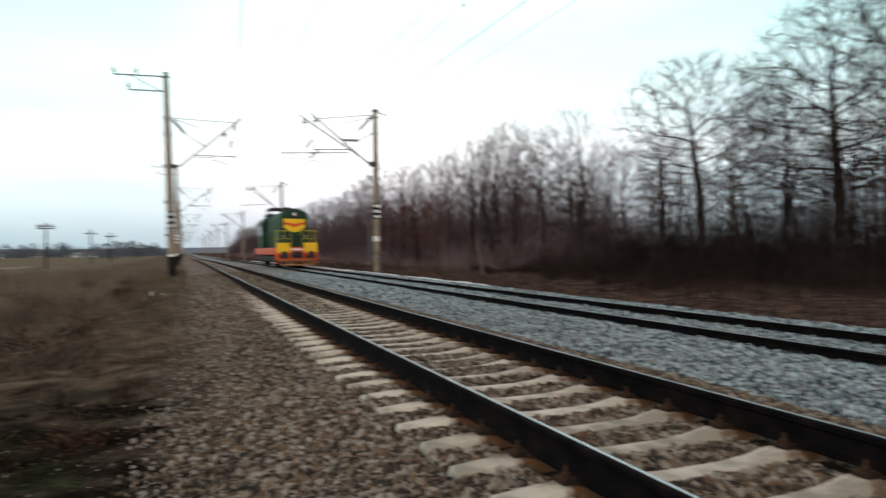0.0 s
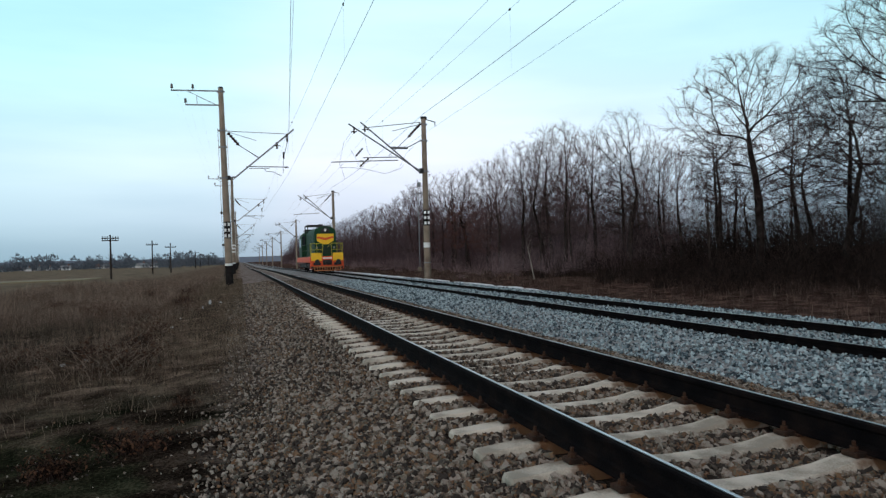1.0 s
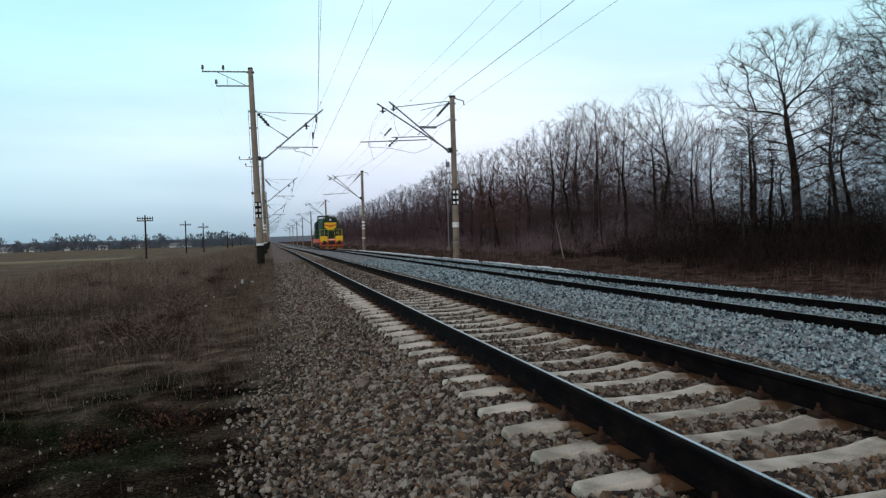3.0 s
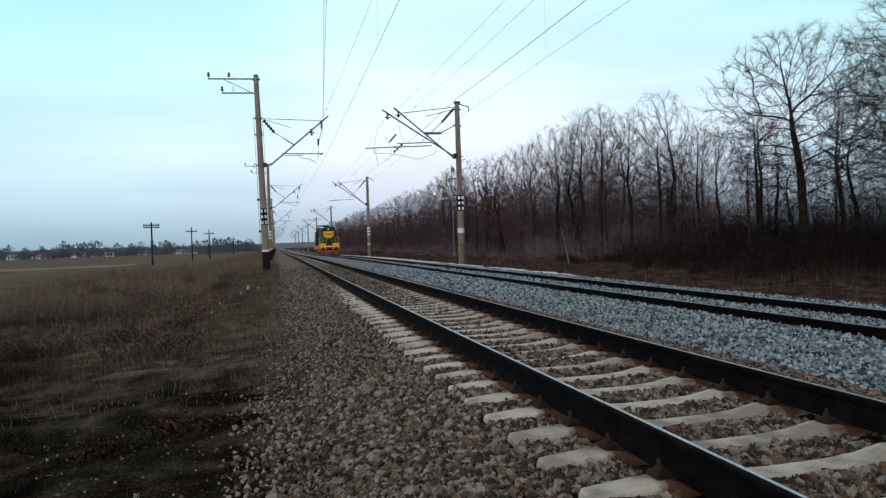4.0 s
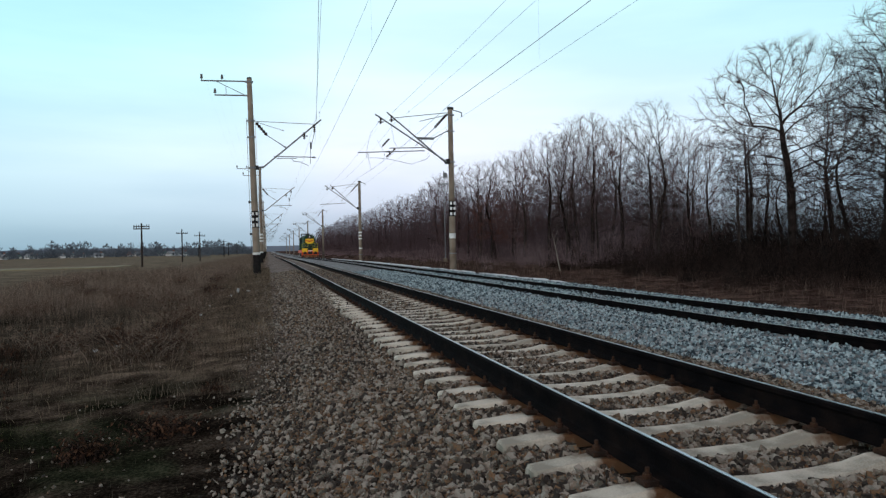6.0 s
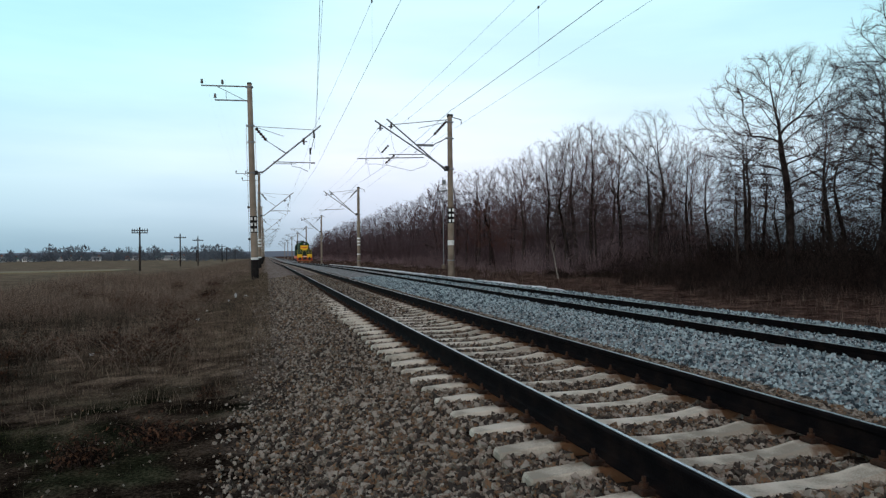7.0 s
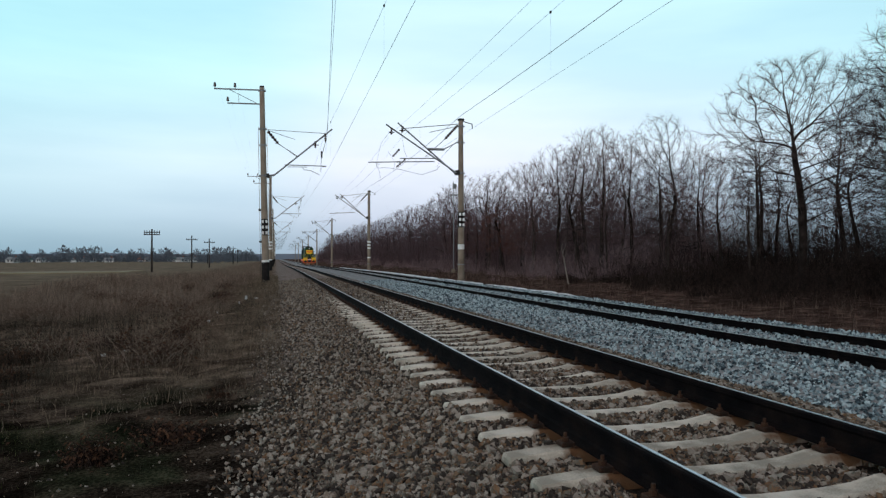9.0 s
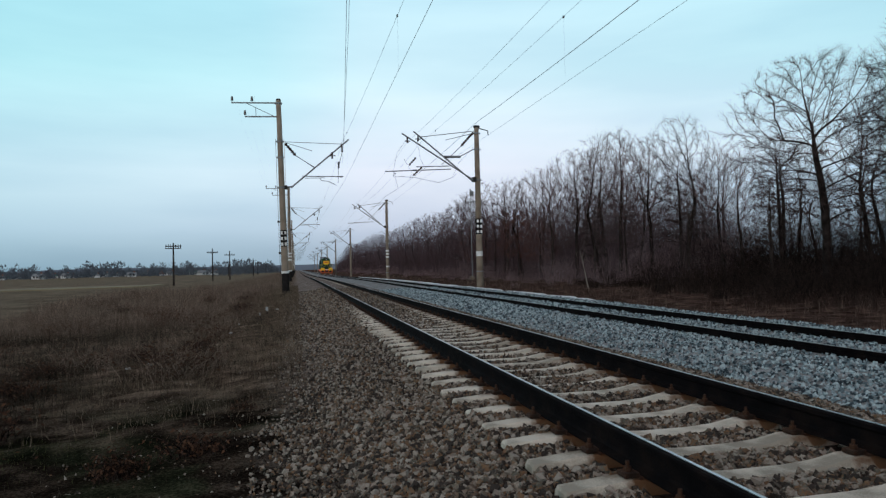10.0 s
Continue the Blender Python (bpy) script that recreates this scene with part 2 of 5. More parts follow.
M_grass = material("dry_grass_blade", [(0.010, 0.0088, 0.0066), (0.030, 0.0255, 0.0188), (0.080, 0.067, 0.050)], 0.4, 0.95, 0, 0, 8, island=True, spec=0.02)
M_weed = material("dry_weed_stem", [(0.065, 0.046, 0.036), (0.155, 0.114, 0.088), (0.27, 0.205, 0.162)], 0.3, 0.95, 0, 0, 6, island=True, spec=0.02)
M_verge = material("dark_verge_blade", [(0.030, 0.020, 0.017), (0.082, 0.057, 0.046), (0.16, 0.113, 0.09)], 0.3, 0.95, 0, 0, 6, island=True, spec=0.02)
M_debris = material("dead_leaf_debris", [(0.008, 0.007, 0.0055), (0.018, 0.016, 0.013), (0.034, 0.031, 0.024), (0.06, 0.053, 0.043), (0.30, 0.275, 0.235)], 5, 0.95, 0, 0, 30, island=True, spec=0.02)
M_moss = material("winter_grass_blade", [(0.02, 0.024, 0.008), (0.05, 0.055, 0.02), (0.09, 0.095, 0.04)], 0.5, 0.95, 0, 0, 8, island=True, spec=0.02)
M_leaf = material("withered_leaf", [(0.039, 0.015, 0.007), (0.091, 0.042, 0.021)], 9, 0.9, 0, 0, 40, island=True)
M_grass_pale = material("straw_blade", [(0.04, 0.03, 0.021), (0.105, 0.08, 0.058), (0.215, 0.168, 0.122)], 0.5, 0.95, 0, 0, 8, island=True, spec=0.02)
M_bark = material("bare_bark", [(0.012, 0.009, 0.008), (0.029, 0.022, 0.020), (0.058, 0.045, 0.040)], 2.2, 0.95, 0, 0.5, 26, per_object=True, spec=0.1)
M_twig = material("bare_twig", [(0.024, 0.017, 0.016), (0.047, 0.033, 0.031), (0.072, 0.051, 0.048)], 0.5, 0.95, 0, 0, 9, per_object=True, spec=0.05)
# M_scrub is the wood's bush tone with haze and light painted in; M_bush the dark one
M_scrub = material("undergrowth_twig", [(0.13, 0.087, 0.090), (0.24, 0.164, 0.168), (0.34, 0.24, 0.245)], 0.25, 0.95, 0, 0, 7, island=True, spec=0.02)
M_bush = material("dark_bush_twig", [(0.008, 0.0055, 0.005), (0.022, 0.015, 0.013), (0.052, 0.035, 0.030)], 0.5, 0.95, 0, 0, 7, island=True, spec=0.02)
M_oak_leaf = material("withered_oak_leaf", [(0.085, 0.032, 0.024), (0.17, 0.070, 0.052)], 2, 0.9, 0, 0, 20, island=True, spec=0.1)
# far copy of M_twig, its colour lifted to paint in distance haze
M_haze = material("reddish_far_twig", [(0.068, 0.044, 0.048), (0.112, 0.075, 0.081), (0.16, 0.11, 0.117)], 0.3, 0.95, 0, 0, 7, island=True, spec=0.02)
M_thicket = material("thicket_twig", [(0.055, 0.034, 0.034), (0.115, 0.076, 0.076), (0.175, 0.12, 0.12)], 0.25, 0.95, 0, 0, 7, island=True, spec=0.02)
M_green = material("green_loco_paint", [(0.004, 0.029, 0.011), (0.009, 0.052, 0.020)], 1.2, 0.6, 0, 0.05, 40, spec=0.25)
M_yellow = material("yellow_loco_paint", [(0.72, 0.40, 0.010), (0.90, 0.53, 0.015)], 1.4, 0.45, 0, 0.05, 40, spec=0.4)
M_orange = material("orange_loco_paint", [(0.56, 0.058, 0.010), (0.76, 0.10, 0.015)], 1.4, 0.5, 0, 0.05, 40, spec=0.4)
M_rail = material("olive_yellow_paint", [(0.30, 0.27, 0.02), (0.46, 0.40, 0.03)], 3, 0.5, 0, 0.05, 40, spec=0.4)
M_guard = material("faded_orange_paint", [(0.30, 0.10, 0.04), (0.52, 0.22, 0.09)], 5, 0.7, 0, 0.1, 40)
M_snow = material("old_snow", [(0.55, 0.57, 0.6), (0.8, 0.82, 0.85)], 3, 0.8, 0, 0.4, 30)


def pane(name):
    m = bpy.data.materials.new(name)
    m.use_nodes = True
    b = m.node_tree.nodes["Principled BSDF"]
    b.inputs["Base Color"].default_value = (0.02, 0.025, 0.03, 1)
    b.inputs["Roughness"].default_value = 0.06
    b.inputs["Specular IOR Level"].default_value = 0.8
    return m


M_glass = pane("dark_window_glass")


# ---- mesh helpers ----
class Build:
    """Collects vertices and faces for one mesh."""

    def __init__(self):
        self.v, self.f = [], []

    def add(self, vs, fs):
        n = len(self.v)
        self.v.extend(tuple(p) for p in vs)
        self.f.extend(tuple(i + n for i in f) for f in fs)
        return self

    def box(self, x0, x1, y0, y1, z0, z1, b=0.0):
        """A box, with its upright and upper edges cut by b."""
        if b <= 0:
            vs = [(x, y, z) for z in (z0, z1) for x, y in ((x0, y0), (x1, y0), (x1, y1), (x0, y1))]
            return self.add(vs, [(3, 2, 1, 0), (4, 5, 6, 7), (0, 1, 5, 4), (1, 2, 6, 5), (2, 3, 7, 6), (3, 0, 4, 7)])
        ring = lambda d: [(x0 + b + d, y0 + d), (x1 - b - d, y0 + d), (x1 - d, y0 + b + d), (x1 - d, y1 - b - d),
                          (x1 - b - d, y1 - d), (x0 + b + d, y1 - d), (x0 + d, y1 - b - d), (x0 + d, y0 + b + d)]
        rings = [[(*p, z0 + b) for p in ring(0)], [(*p, z1 - b) for p in ring(0)], [(*p, z1) for p in ring(b * 0.6)]]
        rings.insert(0, [(*p, z0) for p in ring(b * 0.6)])
        return self.loft(rings)

    def loft(self, rings, caps=True):
        n = len(rings[0])
        vs = [p for r in rings for p in r]
        fs = []
        for k in range(len(rings) - 1):
            for i in range(n):
                j = (i + 1) % n
                fs.append((k * n + i, k * n + j, (k + 1) * n + j, (k + 1) * n + i))
        if caps:
            fs.append(tuple(range(n - 1, -1, -1)))
            fs.append(tuple((len(rings) - 1) * n + i for i in range(n)))
        return self.add(vs, fs)

    def tube(self, a, b, r0, r1=None, n=8, caps=True):
        a, b = Vector(a), Vector(b)
        r1 = r0 if r1 is None else r1
        w = (b - a).normalized()
        u = w.orthogonal().normalized()
        v = w.cross(u)
        ring = lambda c, r: [c + (u * math.cos(2 * math.pi * i / n) + v * math.sin(2 * math.pi * i / n)) * r for i in range(n)]
        return self.loft([ring(a, r0), ring(b, r1)], caps)

    def path(self, pts, r, n=6):
        for a, b in zip(pts, pts[1:]):
            self.tube(a, b, r, r, n)
        return self

    def discs(self, a, b, count, r, n=8):
        """A string of insulator sheds from a to b."""
        a, b = Vector(a), Vector(b)
        self.tube(a, b, r * 0.4, r * 0.4, n)
        for i in range(count):
            p, q = a.lerp(b, (i + 0.2) / count), a.lerp(b, (i + 0.75) / count)
            self.tube(p, q, r, r * 0.55, n)
        return self

    def mesh(self, name, *mats):
        me = bpy.data.meshes.new(name)
        me.from_pydata(self.v, [], self.f)
        for m in mats:
            me.materials.append(m)
        me.update()
        return me


def part(name, build, mat, parent, label=""):
    me = build.mesh(name, mat) if isinstance(build, Build) else build
    ob = new(name, me)
    ob.parent = parent
    if label:
        ob["label"] = label
    return ob


def thing(name, label, category, m=None, group="", kind=""):
    ob = new(name)
    ob.empty_display_size = 0.2
    if m is not None:
        ob.matrix_basis = m
    return tagged(ob, label, category, group, kind)


def solid(name, build, mat, label, category, kind="", group=""):
    ob = new(name, build.mesh(name, mat) if isinstance(build, Build) else build)
    return tagged(ob, label, category, group, kind)


def smooth(me):
    me.polygons.foreach_set("use_smooth", [True] * len(me.polygons))
    return me

# ---- ground: one sheet from the fields to the wood ----
PROFILE = [(-2600, -1.6), (-900, -1.5), (-300, -1.4), (-120, -1.25), (-60, -1.15), (-30, -1.05), (-16, -0.95), (-8, -0.85), (-4, -0.75),
           (-2, -0.68), (-0.9, -0.62), (-0.1, -0.56), (0.5, -0.47), (1.1, -0.36), (1.5, -0.285), (2.0, -0.275), (2.85, -0.285), (3.7, -0.275),
           (4.25, -0.285), (4.75, -0.355), (5.15, -0.39), (5.45, -0.40), (6.1, -0.345), (6.6, -0.325), (7.4, -0.33), (8.24, -0.335), (9.0, -0.33), (9.9, -0.325),
           (10.6, -0.34), (11.2, -0.47), (11.9, -0.66), (13, -0.80), (15, -0.75), (19, -0.5), (26, -0.4), (45, -0.4), (90, -0.5), (300, -0.8), (2600, -1.0)]


def ground_z(x):
    for (x0, z0), (x1, z1) in zip(PROFILE, PROFILE[1:]):
        if x <= x1:
            return z0 + (z1 - z0) * (x - x0) / (x1 - x0)
    return PROFILE[-1][1]


def dip(y):
    """The line falls slightly beyond the first poles."""
    u = min(1.0, max(0.0, (y - 55) / 130))
    return -0.42 * u * u * (3 - 2 * u)


def relief(x, y):
    """The ground's height with its small lumps."""
    t = min(1.0, max(0.0, (y - 14) / 18))
    bank = 0.24 * t * t * (3 - 2 * t) * math.exp(-((x + 0.7) / 1.6) ** 2)     # the verge rises towards the poles
    u = min(1.0, max(0.0, (y - 13) / 20))
    heap = 0.065 * u * u * (3 - 2 * u) * min(1.0, max(0.0, (x - 0.6) / 0.8)) * min(1.0, max(0.0, (4.9 - x) / 0.5))   # cribs filled to the sleeper tops
    loose = 0.02 if -0.2 < x < 11.5 else 0.09
    line = dip(y) * min(1.0, max(0.0, (x + 8) / 6)) * min(1.0, max(0.0, (18 - x) / 5))
    tussock = 0.10 * min(1.0, max(0.0, (-0.3 - x) / 1.0)) * noise.noise((x * 1.1, y * 0.9, 11.0)) if -12 < x < 0 and y < 60 else 0.0
    return ground_z(x) + bank + heap + line + tussock + loose * noise.noise((x * 0.55, y * 0.4, 3.0)) + 0.35 * loose * noise.noise((x * 2.3, y * 2.1, 7.0))


def build_ground():
    xs = [p[0] for p in PROFILE[:7]] + [-14, -12, -11, -10] + list(np.arange(-9.4, -4.1, 0.5)) + list(np.arange(-4, -0.2, 0.35)) + list(np.arange(-0.1, 12.0, 0.2)) + \
         [12.5, 13, 14, 15, 16, 17.5, 19, 21, 23.5, 26, 32, 45, 60, 90, 300, 900, 2600]
    ys = [-2600, -600, -120, -40, -20, -10, -5] + list(np.arange(-2, 30, 0.3)) + list(np.arange(30, 80, 1.0)) + list(np.arange(80, 200, 5)) + \
         [200, 230, 270, 330, 420, 560, 800, 1200, 1800, 2800]
    v = [(x, y, relief(x, y)) for y in ys for x in xs]
    n = len(xs)
    f = [(j * n + i, j * n + i + 1, (j + 1) * n + i + 1, (j + 1) * n + i) for j in range(len(ys) - 1) for i in range(n - 1)]
    me = bpy.data.meshes.new("ground")
    me.from_pydata(v, [], f)
    me.materials.append(M_ground)
    smooth(me)
    return tagged(new("ground", me), "brown winter verge, gravel track bed and flat fields", "ground", kind="structure")


M_ground = ground_material()
build_ground()

# ---- the two tracks ----
NEAR_X, FAR_X, FAR_DZ = 2.835, 8.236, -0.185
GAUGE = 1.595                                       # between the rail centres
RAIL_ENDS = (-14.0, 900.0)


def rail_meshes():
    """The side and foot of a rail, and its polished running band."""
    half = [(0.075, -0.180), (0.075, -0.168), (0.020, -0.150), (0.0095, -0.135), (0.0095, -0.055), (0.034, -0.040), (0.0365, -0.012), (0.030, -0.002)]
    prof = half + [(-x, z) for x, z in reversed(half)]
    ys = [RAIL_ENDS[0], 0, 10, 20, 40, 55, 65, 75, 85, 95, 105, 115, 125, 135, 145, 155, 165, 175, 185, 320, 600, RAIL_ENDS[1]]
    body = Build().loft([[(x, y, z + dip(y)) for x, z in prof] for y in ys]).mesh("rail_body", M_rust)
    top = [(0.0, 0.0), (0.008, 0.0005), (0.015, 0.0), (0.022, -0.001), (0.0285, -0.0028)]
    band = Build().loft([[(x, y, z + 0.0022 + dip(y)) for x, z in top] + [(0.0285, y, dip(y) - 0.007), (0.0, y, dip(y) - 0.006)] for y in ys]).mesh("running_band", M_head)
    return body, band


RAIL_BODY, RAIL_BAND = rail_meshes()


def sleeper_mesh():
    """Concrete sleeper along x: high at the rail seats, waisted in the middle."""
    stations = [(-1.35, -0.245, 0.070), (-1.335, -0.230, 0.082), (-1.05, -0.207, 0.085), (-0.80, -0.196, 0.085), (-0.60, -0.198, 0.086), (-0.42, -0.232, 0.088), (-0.2, -0.247, 0.089),
                (0.2, -0.247, 0.089), (0.42, -0.232, 0.088), (0.60, -0.198, 0.086), (0.80, -0.196, 0.085), (1.05, -0.207, 0.085), (1.335, -0.230, 0.082), (1.35, -0.245, 0.070)]
    rings = []
    for x, z, w in stations:
        rings.append([(x, -w - 0.05, z - 0.15), (x, w + 0.05, z - 0.15), (x, w, z - 0.014), (x, w - 0.014, z), (x, -w + 0.014, z), (x, -w, z - 0.014)])
    return Build().loft(rings).mesh("sleeper", M_concrete)


SLEEPER = sleeper_mesh()


def fastening_mesh():
    """Bolt, nut and clamp plates on both sides of a rail foot."""
    b = Build()
    for s in (-1, 1):
        b.box(s * 0.115 - 0.05, s * 0.115 + 0.05, -0.055, 0.055, -0.196, -0.166, 0.006)
        b.tube((s * 0.118, 0, -0.17), (s * 0.118, 0, -0.105), 0.013, n=6)
        b.tube((s * 0.118, 0, -0.166), (s * 0.118, 0, -0.138), 0.026, n=6)
    b.box(-0.085, 0.085, -0.085, 0.085, -0.197, -0.1805)
    return b.mesh("fastening", M_clip)


FASTENING = fastening_mesh()
SLEEPER_Y0, SLEEPER_STEP = 3.74, 0.5439


def build_track(x, dz, label, sleepers, clips, sink):
    track = thing("railway_track", label, "railway track", pose(x, 0, dz), kind="structure")
    for s in (-1, 1):
        rail = part("rail", RAIL_BODY, None, track, "rusty steel rail with a worn bright top")
        rail.location.x = s * GAUGE / 2
        part("running_band", RAIL_BAND, None, rail)
    rng = random.Random(4)
    for k in sleepers:
        ob = part("sleeper", SLEEPER, None, track)
        ob.location = (rng.uniform(-0.012, 0.012), SLEEPER_Y0 + k * SLEEPER_STEP + rng.uniform(-0.012, 0.012), rng.uniform(-0.006, 0.004) - sink + dip(SLEEPER_Y0 + k * SLEEPER_STEP))
        ob.rotation_euler.z = rng.uniform(-0.008, 0.008)
        if k < clips:
            for s in (-1, 1):
                c = part("fastening", FASTENING, None, ob)
                c.location.x = s * GAUGE / 2
    return track


# ---- overhead line poles ----
LEFT_X, RIGHT_X = -0.70, 11.58
POLE_YS = [42.0, 86.5, 146.0, 201.0, 256.0, 312.0, 370.0, 430.0]
BASE_L, BASE_R = -0.62, -0.55


def pole_shaft(height, r0, r1, base):
    rings = []
    n = 14
    for k in range(7):
        z = base - 0.4 + (height - base + 0.4) * k / 6
        r = r0 + (r1 - r0) * k / 6
        rings.append([(r * math.cos(2 * math.pi * i / n), r * math.sin(2 * math.pi * i / n), z) for i in range(n)])
    return smooth(Build().loft(rings).mesh("shaft", M_pole))


def band(z0, z1, r, n=14):
    return Build().tube((0, 0, z0), (0, 0, z1), r, r, n)


def collar(parent, z, r=0.2):
    part("collar", Build().tube((0, 0, z - 0.05), (0, 0, z + 0.05), r, r, 12).box(-r - 0.06, r + 0.06, -0.05, 0.05, z - 0.045, z + 0.045), M_steel, parent)


def number_marks(parent, z, r):
    """Painted black patch with white bars in place of the pole's number."""
    part("number_patch", band(z - 0.48, z + 0.52, r + 0.004), M_black, parent, "black painted band")
    for i in range(3):
        for s in (-1, 1):
            zc = z - 0.32 + i * 0.34
            part("number_bar", Build().box(s * 0.11 - 0.06, s * 0.11 + 0.06, -r - 0.03, -r + 0.06, zc - 0.09, zc + 0.09), M_white, parent, "white painted bar")


def left_pole(m, first, marks=True):
    p = thing("catenary_pole", "tall grey concrete catenary pole with bracket arm, in dry grass", "catenary pole", m, "catenary poles")
    part("shaft", pole_shaft(11.42, 0.225, 0.145, BASE_L), None, p)
    if first:
        number_marks(p, 2.95, 0.20)
    elif marks:
        for z in (2.2, 2.6, 3.0):
            part("white_band", band(z, z + 0.2, 0.212), M_white, p)
    part("base_band", band(-0.6, 0.86, 0.226), M_black, p, "black tarred pole foot")
    if marks:
        part("white_band", band(0.86, 1.0, 0.223), M_white, p)
    # lower bracket arm over the track
    tip = (4.15, 0, 8.98)
    part("bracket_arm", Build().tube((0.15, 0, 6.07), (0.62, 0, 6.12), 0.05).tube((0.55, 0, 6.05), tip, 0.046).tube((0.55, 0.12, 6.05), (4.0, 0.12, 8.86), 0.026), M_steel, p)
    part("arm_hinge", Build().box(0.12, 0.34, -0.1, 0.1, 5.95, 6.2, 0.02), M_dark, p)
    part("tie_rod", Build().tube((0.2, 0, 8.86), (3.75, 0, 8.70), 0.018, n=6).tube((0.3, 0.03, 8.82), (1.9, 0.03, 8.3), 0.016, n=6), M_steel, p)
    part("tie_insulator", Build().discs((0.3, -0.05, 8.75), (0.9, -0.05, 8.0), 5, 0.12), M_insul, p)
    part("stay_rod", Build().tube((0.9, -0.05, 8.0), (2.05, 0, 7.25), 0.02, n=6).tube((0.78, -0.09, 8.1), (2.0, -0.05, 7.22), 0.016, n=6), M_steel, p)
    collar(p, 8.88, 0.19)
    collar(p, 7.9, 0.19)
    collar(p, 6.07, 0.205)
    part("registration_arm", Build().tube((1.25, 0, 6.74), (3.72, 0, 6.68), 0.028, n=6).tube((1.4, 0, 6.62), (2.6, 0, 6.62), 0.02, n=6)
         .path([(2.3, 0, 6.6), (2.4, 0, 6.45), (2.8, 0, 6.4), (3.3, 0, 6.15)], 0.018), M_steel, p)
    part("registration_insulator", Build().discs((3.5, 0, 6.66), (3.74, 0, 6.68), 3, 0.06), M_insul, p)
    part("hanging_insulator", Build().discs((3.72, 0, 8.68), (3.72, 0, 8.2), 4, 0.085), M_insul, p)
    part("hanging_insulator", Build().discs((3.1, 0, 8.2), (3.1, 0, 7.78), 4, 0.085).tube((2.95, 0, 7.98), (3.3, 0, 7.98), 0.03), M_insul, p)
    part("drop_hanger", Build().tube((3.72, 0, 8.2), (3.45, 0, 7.2), 0.016, n=5).tube((3.45, 0, 7.2), (3.4, 0, 6.3), 0.014, n=5).box(3.42, 3.52, -0.04, 0.04, 7.2, 7.6), M_dark, p)
    # crossarms to the field side
    part("upper_crossarm", Build().box(-2.75, 0.2, -0.035, 0.035, 11.2, 11.27).tube((-1.9, 0, 11.22), (-0.15, 0, 10.35), 0.018, n=6), M_steel, p)
    part("lower_crossarm", Build().box(-2.0, 0.15, -0.035, 0.035, 10.36, 10.43).tube((-1.35, 0, 10.4), (-1.35, 0, 10.9), 0.015, n=6), M_steel, p)
    for x, z in ((-2.7, 11.27), (-1.55, 11.27), (-1.98, 10.43)):
        part("pin_insulator", Build().tube((x, 0, z), (x, 0, z + 0.14), 0.02, n=6).tube((x, 0, z + 0.10), (x, 0, z + 0.34), 0.085, 0.06), M_insul, p)
    part("cap", Build().tube((0, 0, 11.38), (0, 0, 11.48), 0.155, 0.13, 12), M_dark, p)
    collar(p, 11.2, 0.165)
    part("cable", Build().path([(-0.26, -0.05, 9.0), (-0.27, -0.05, 3.4), (-0.28, -0.05, 0.1)], 0.012), M_dark, p)
    for z in (2.1, 4.0):
        part("cable_clamp", Build().box(-0.34, -0.2, -0.07, 0.0, z - 0.06, z + 0.06), M_dark, p)
    part("earth_strip", Build().box(0.23, 0.262, -0.06, -0.02, 1.9, 9.0), M_white, p, "pale earthing conduit")
    return p


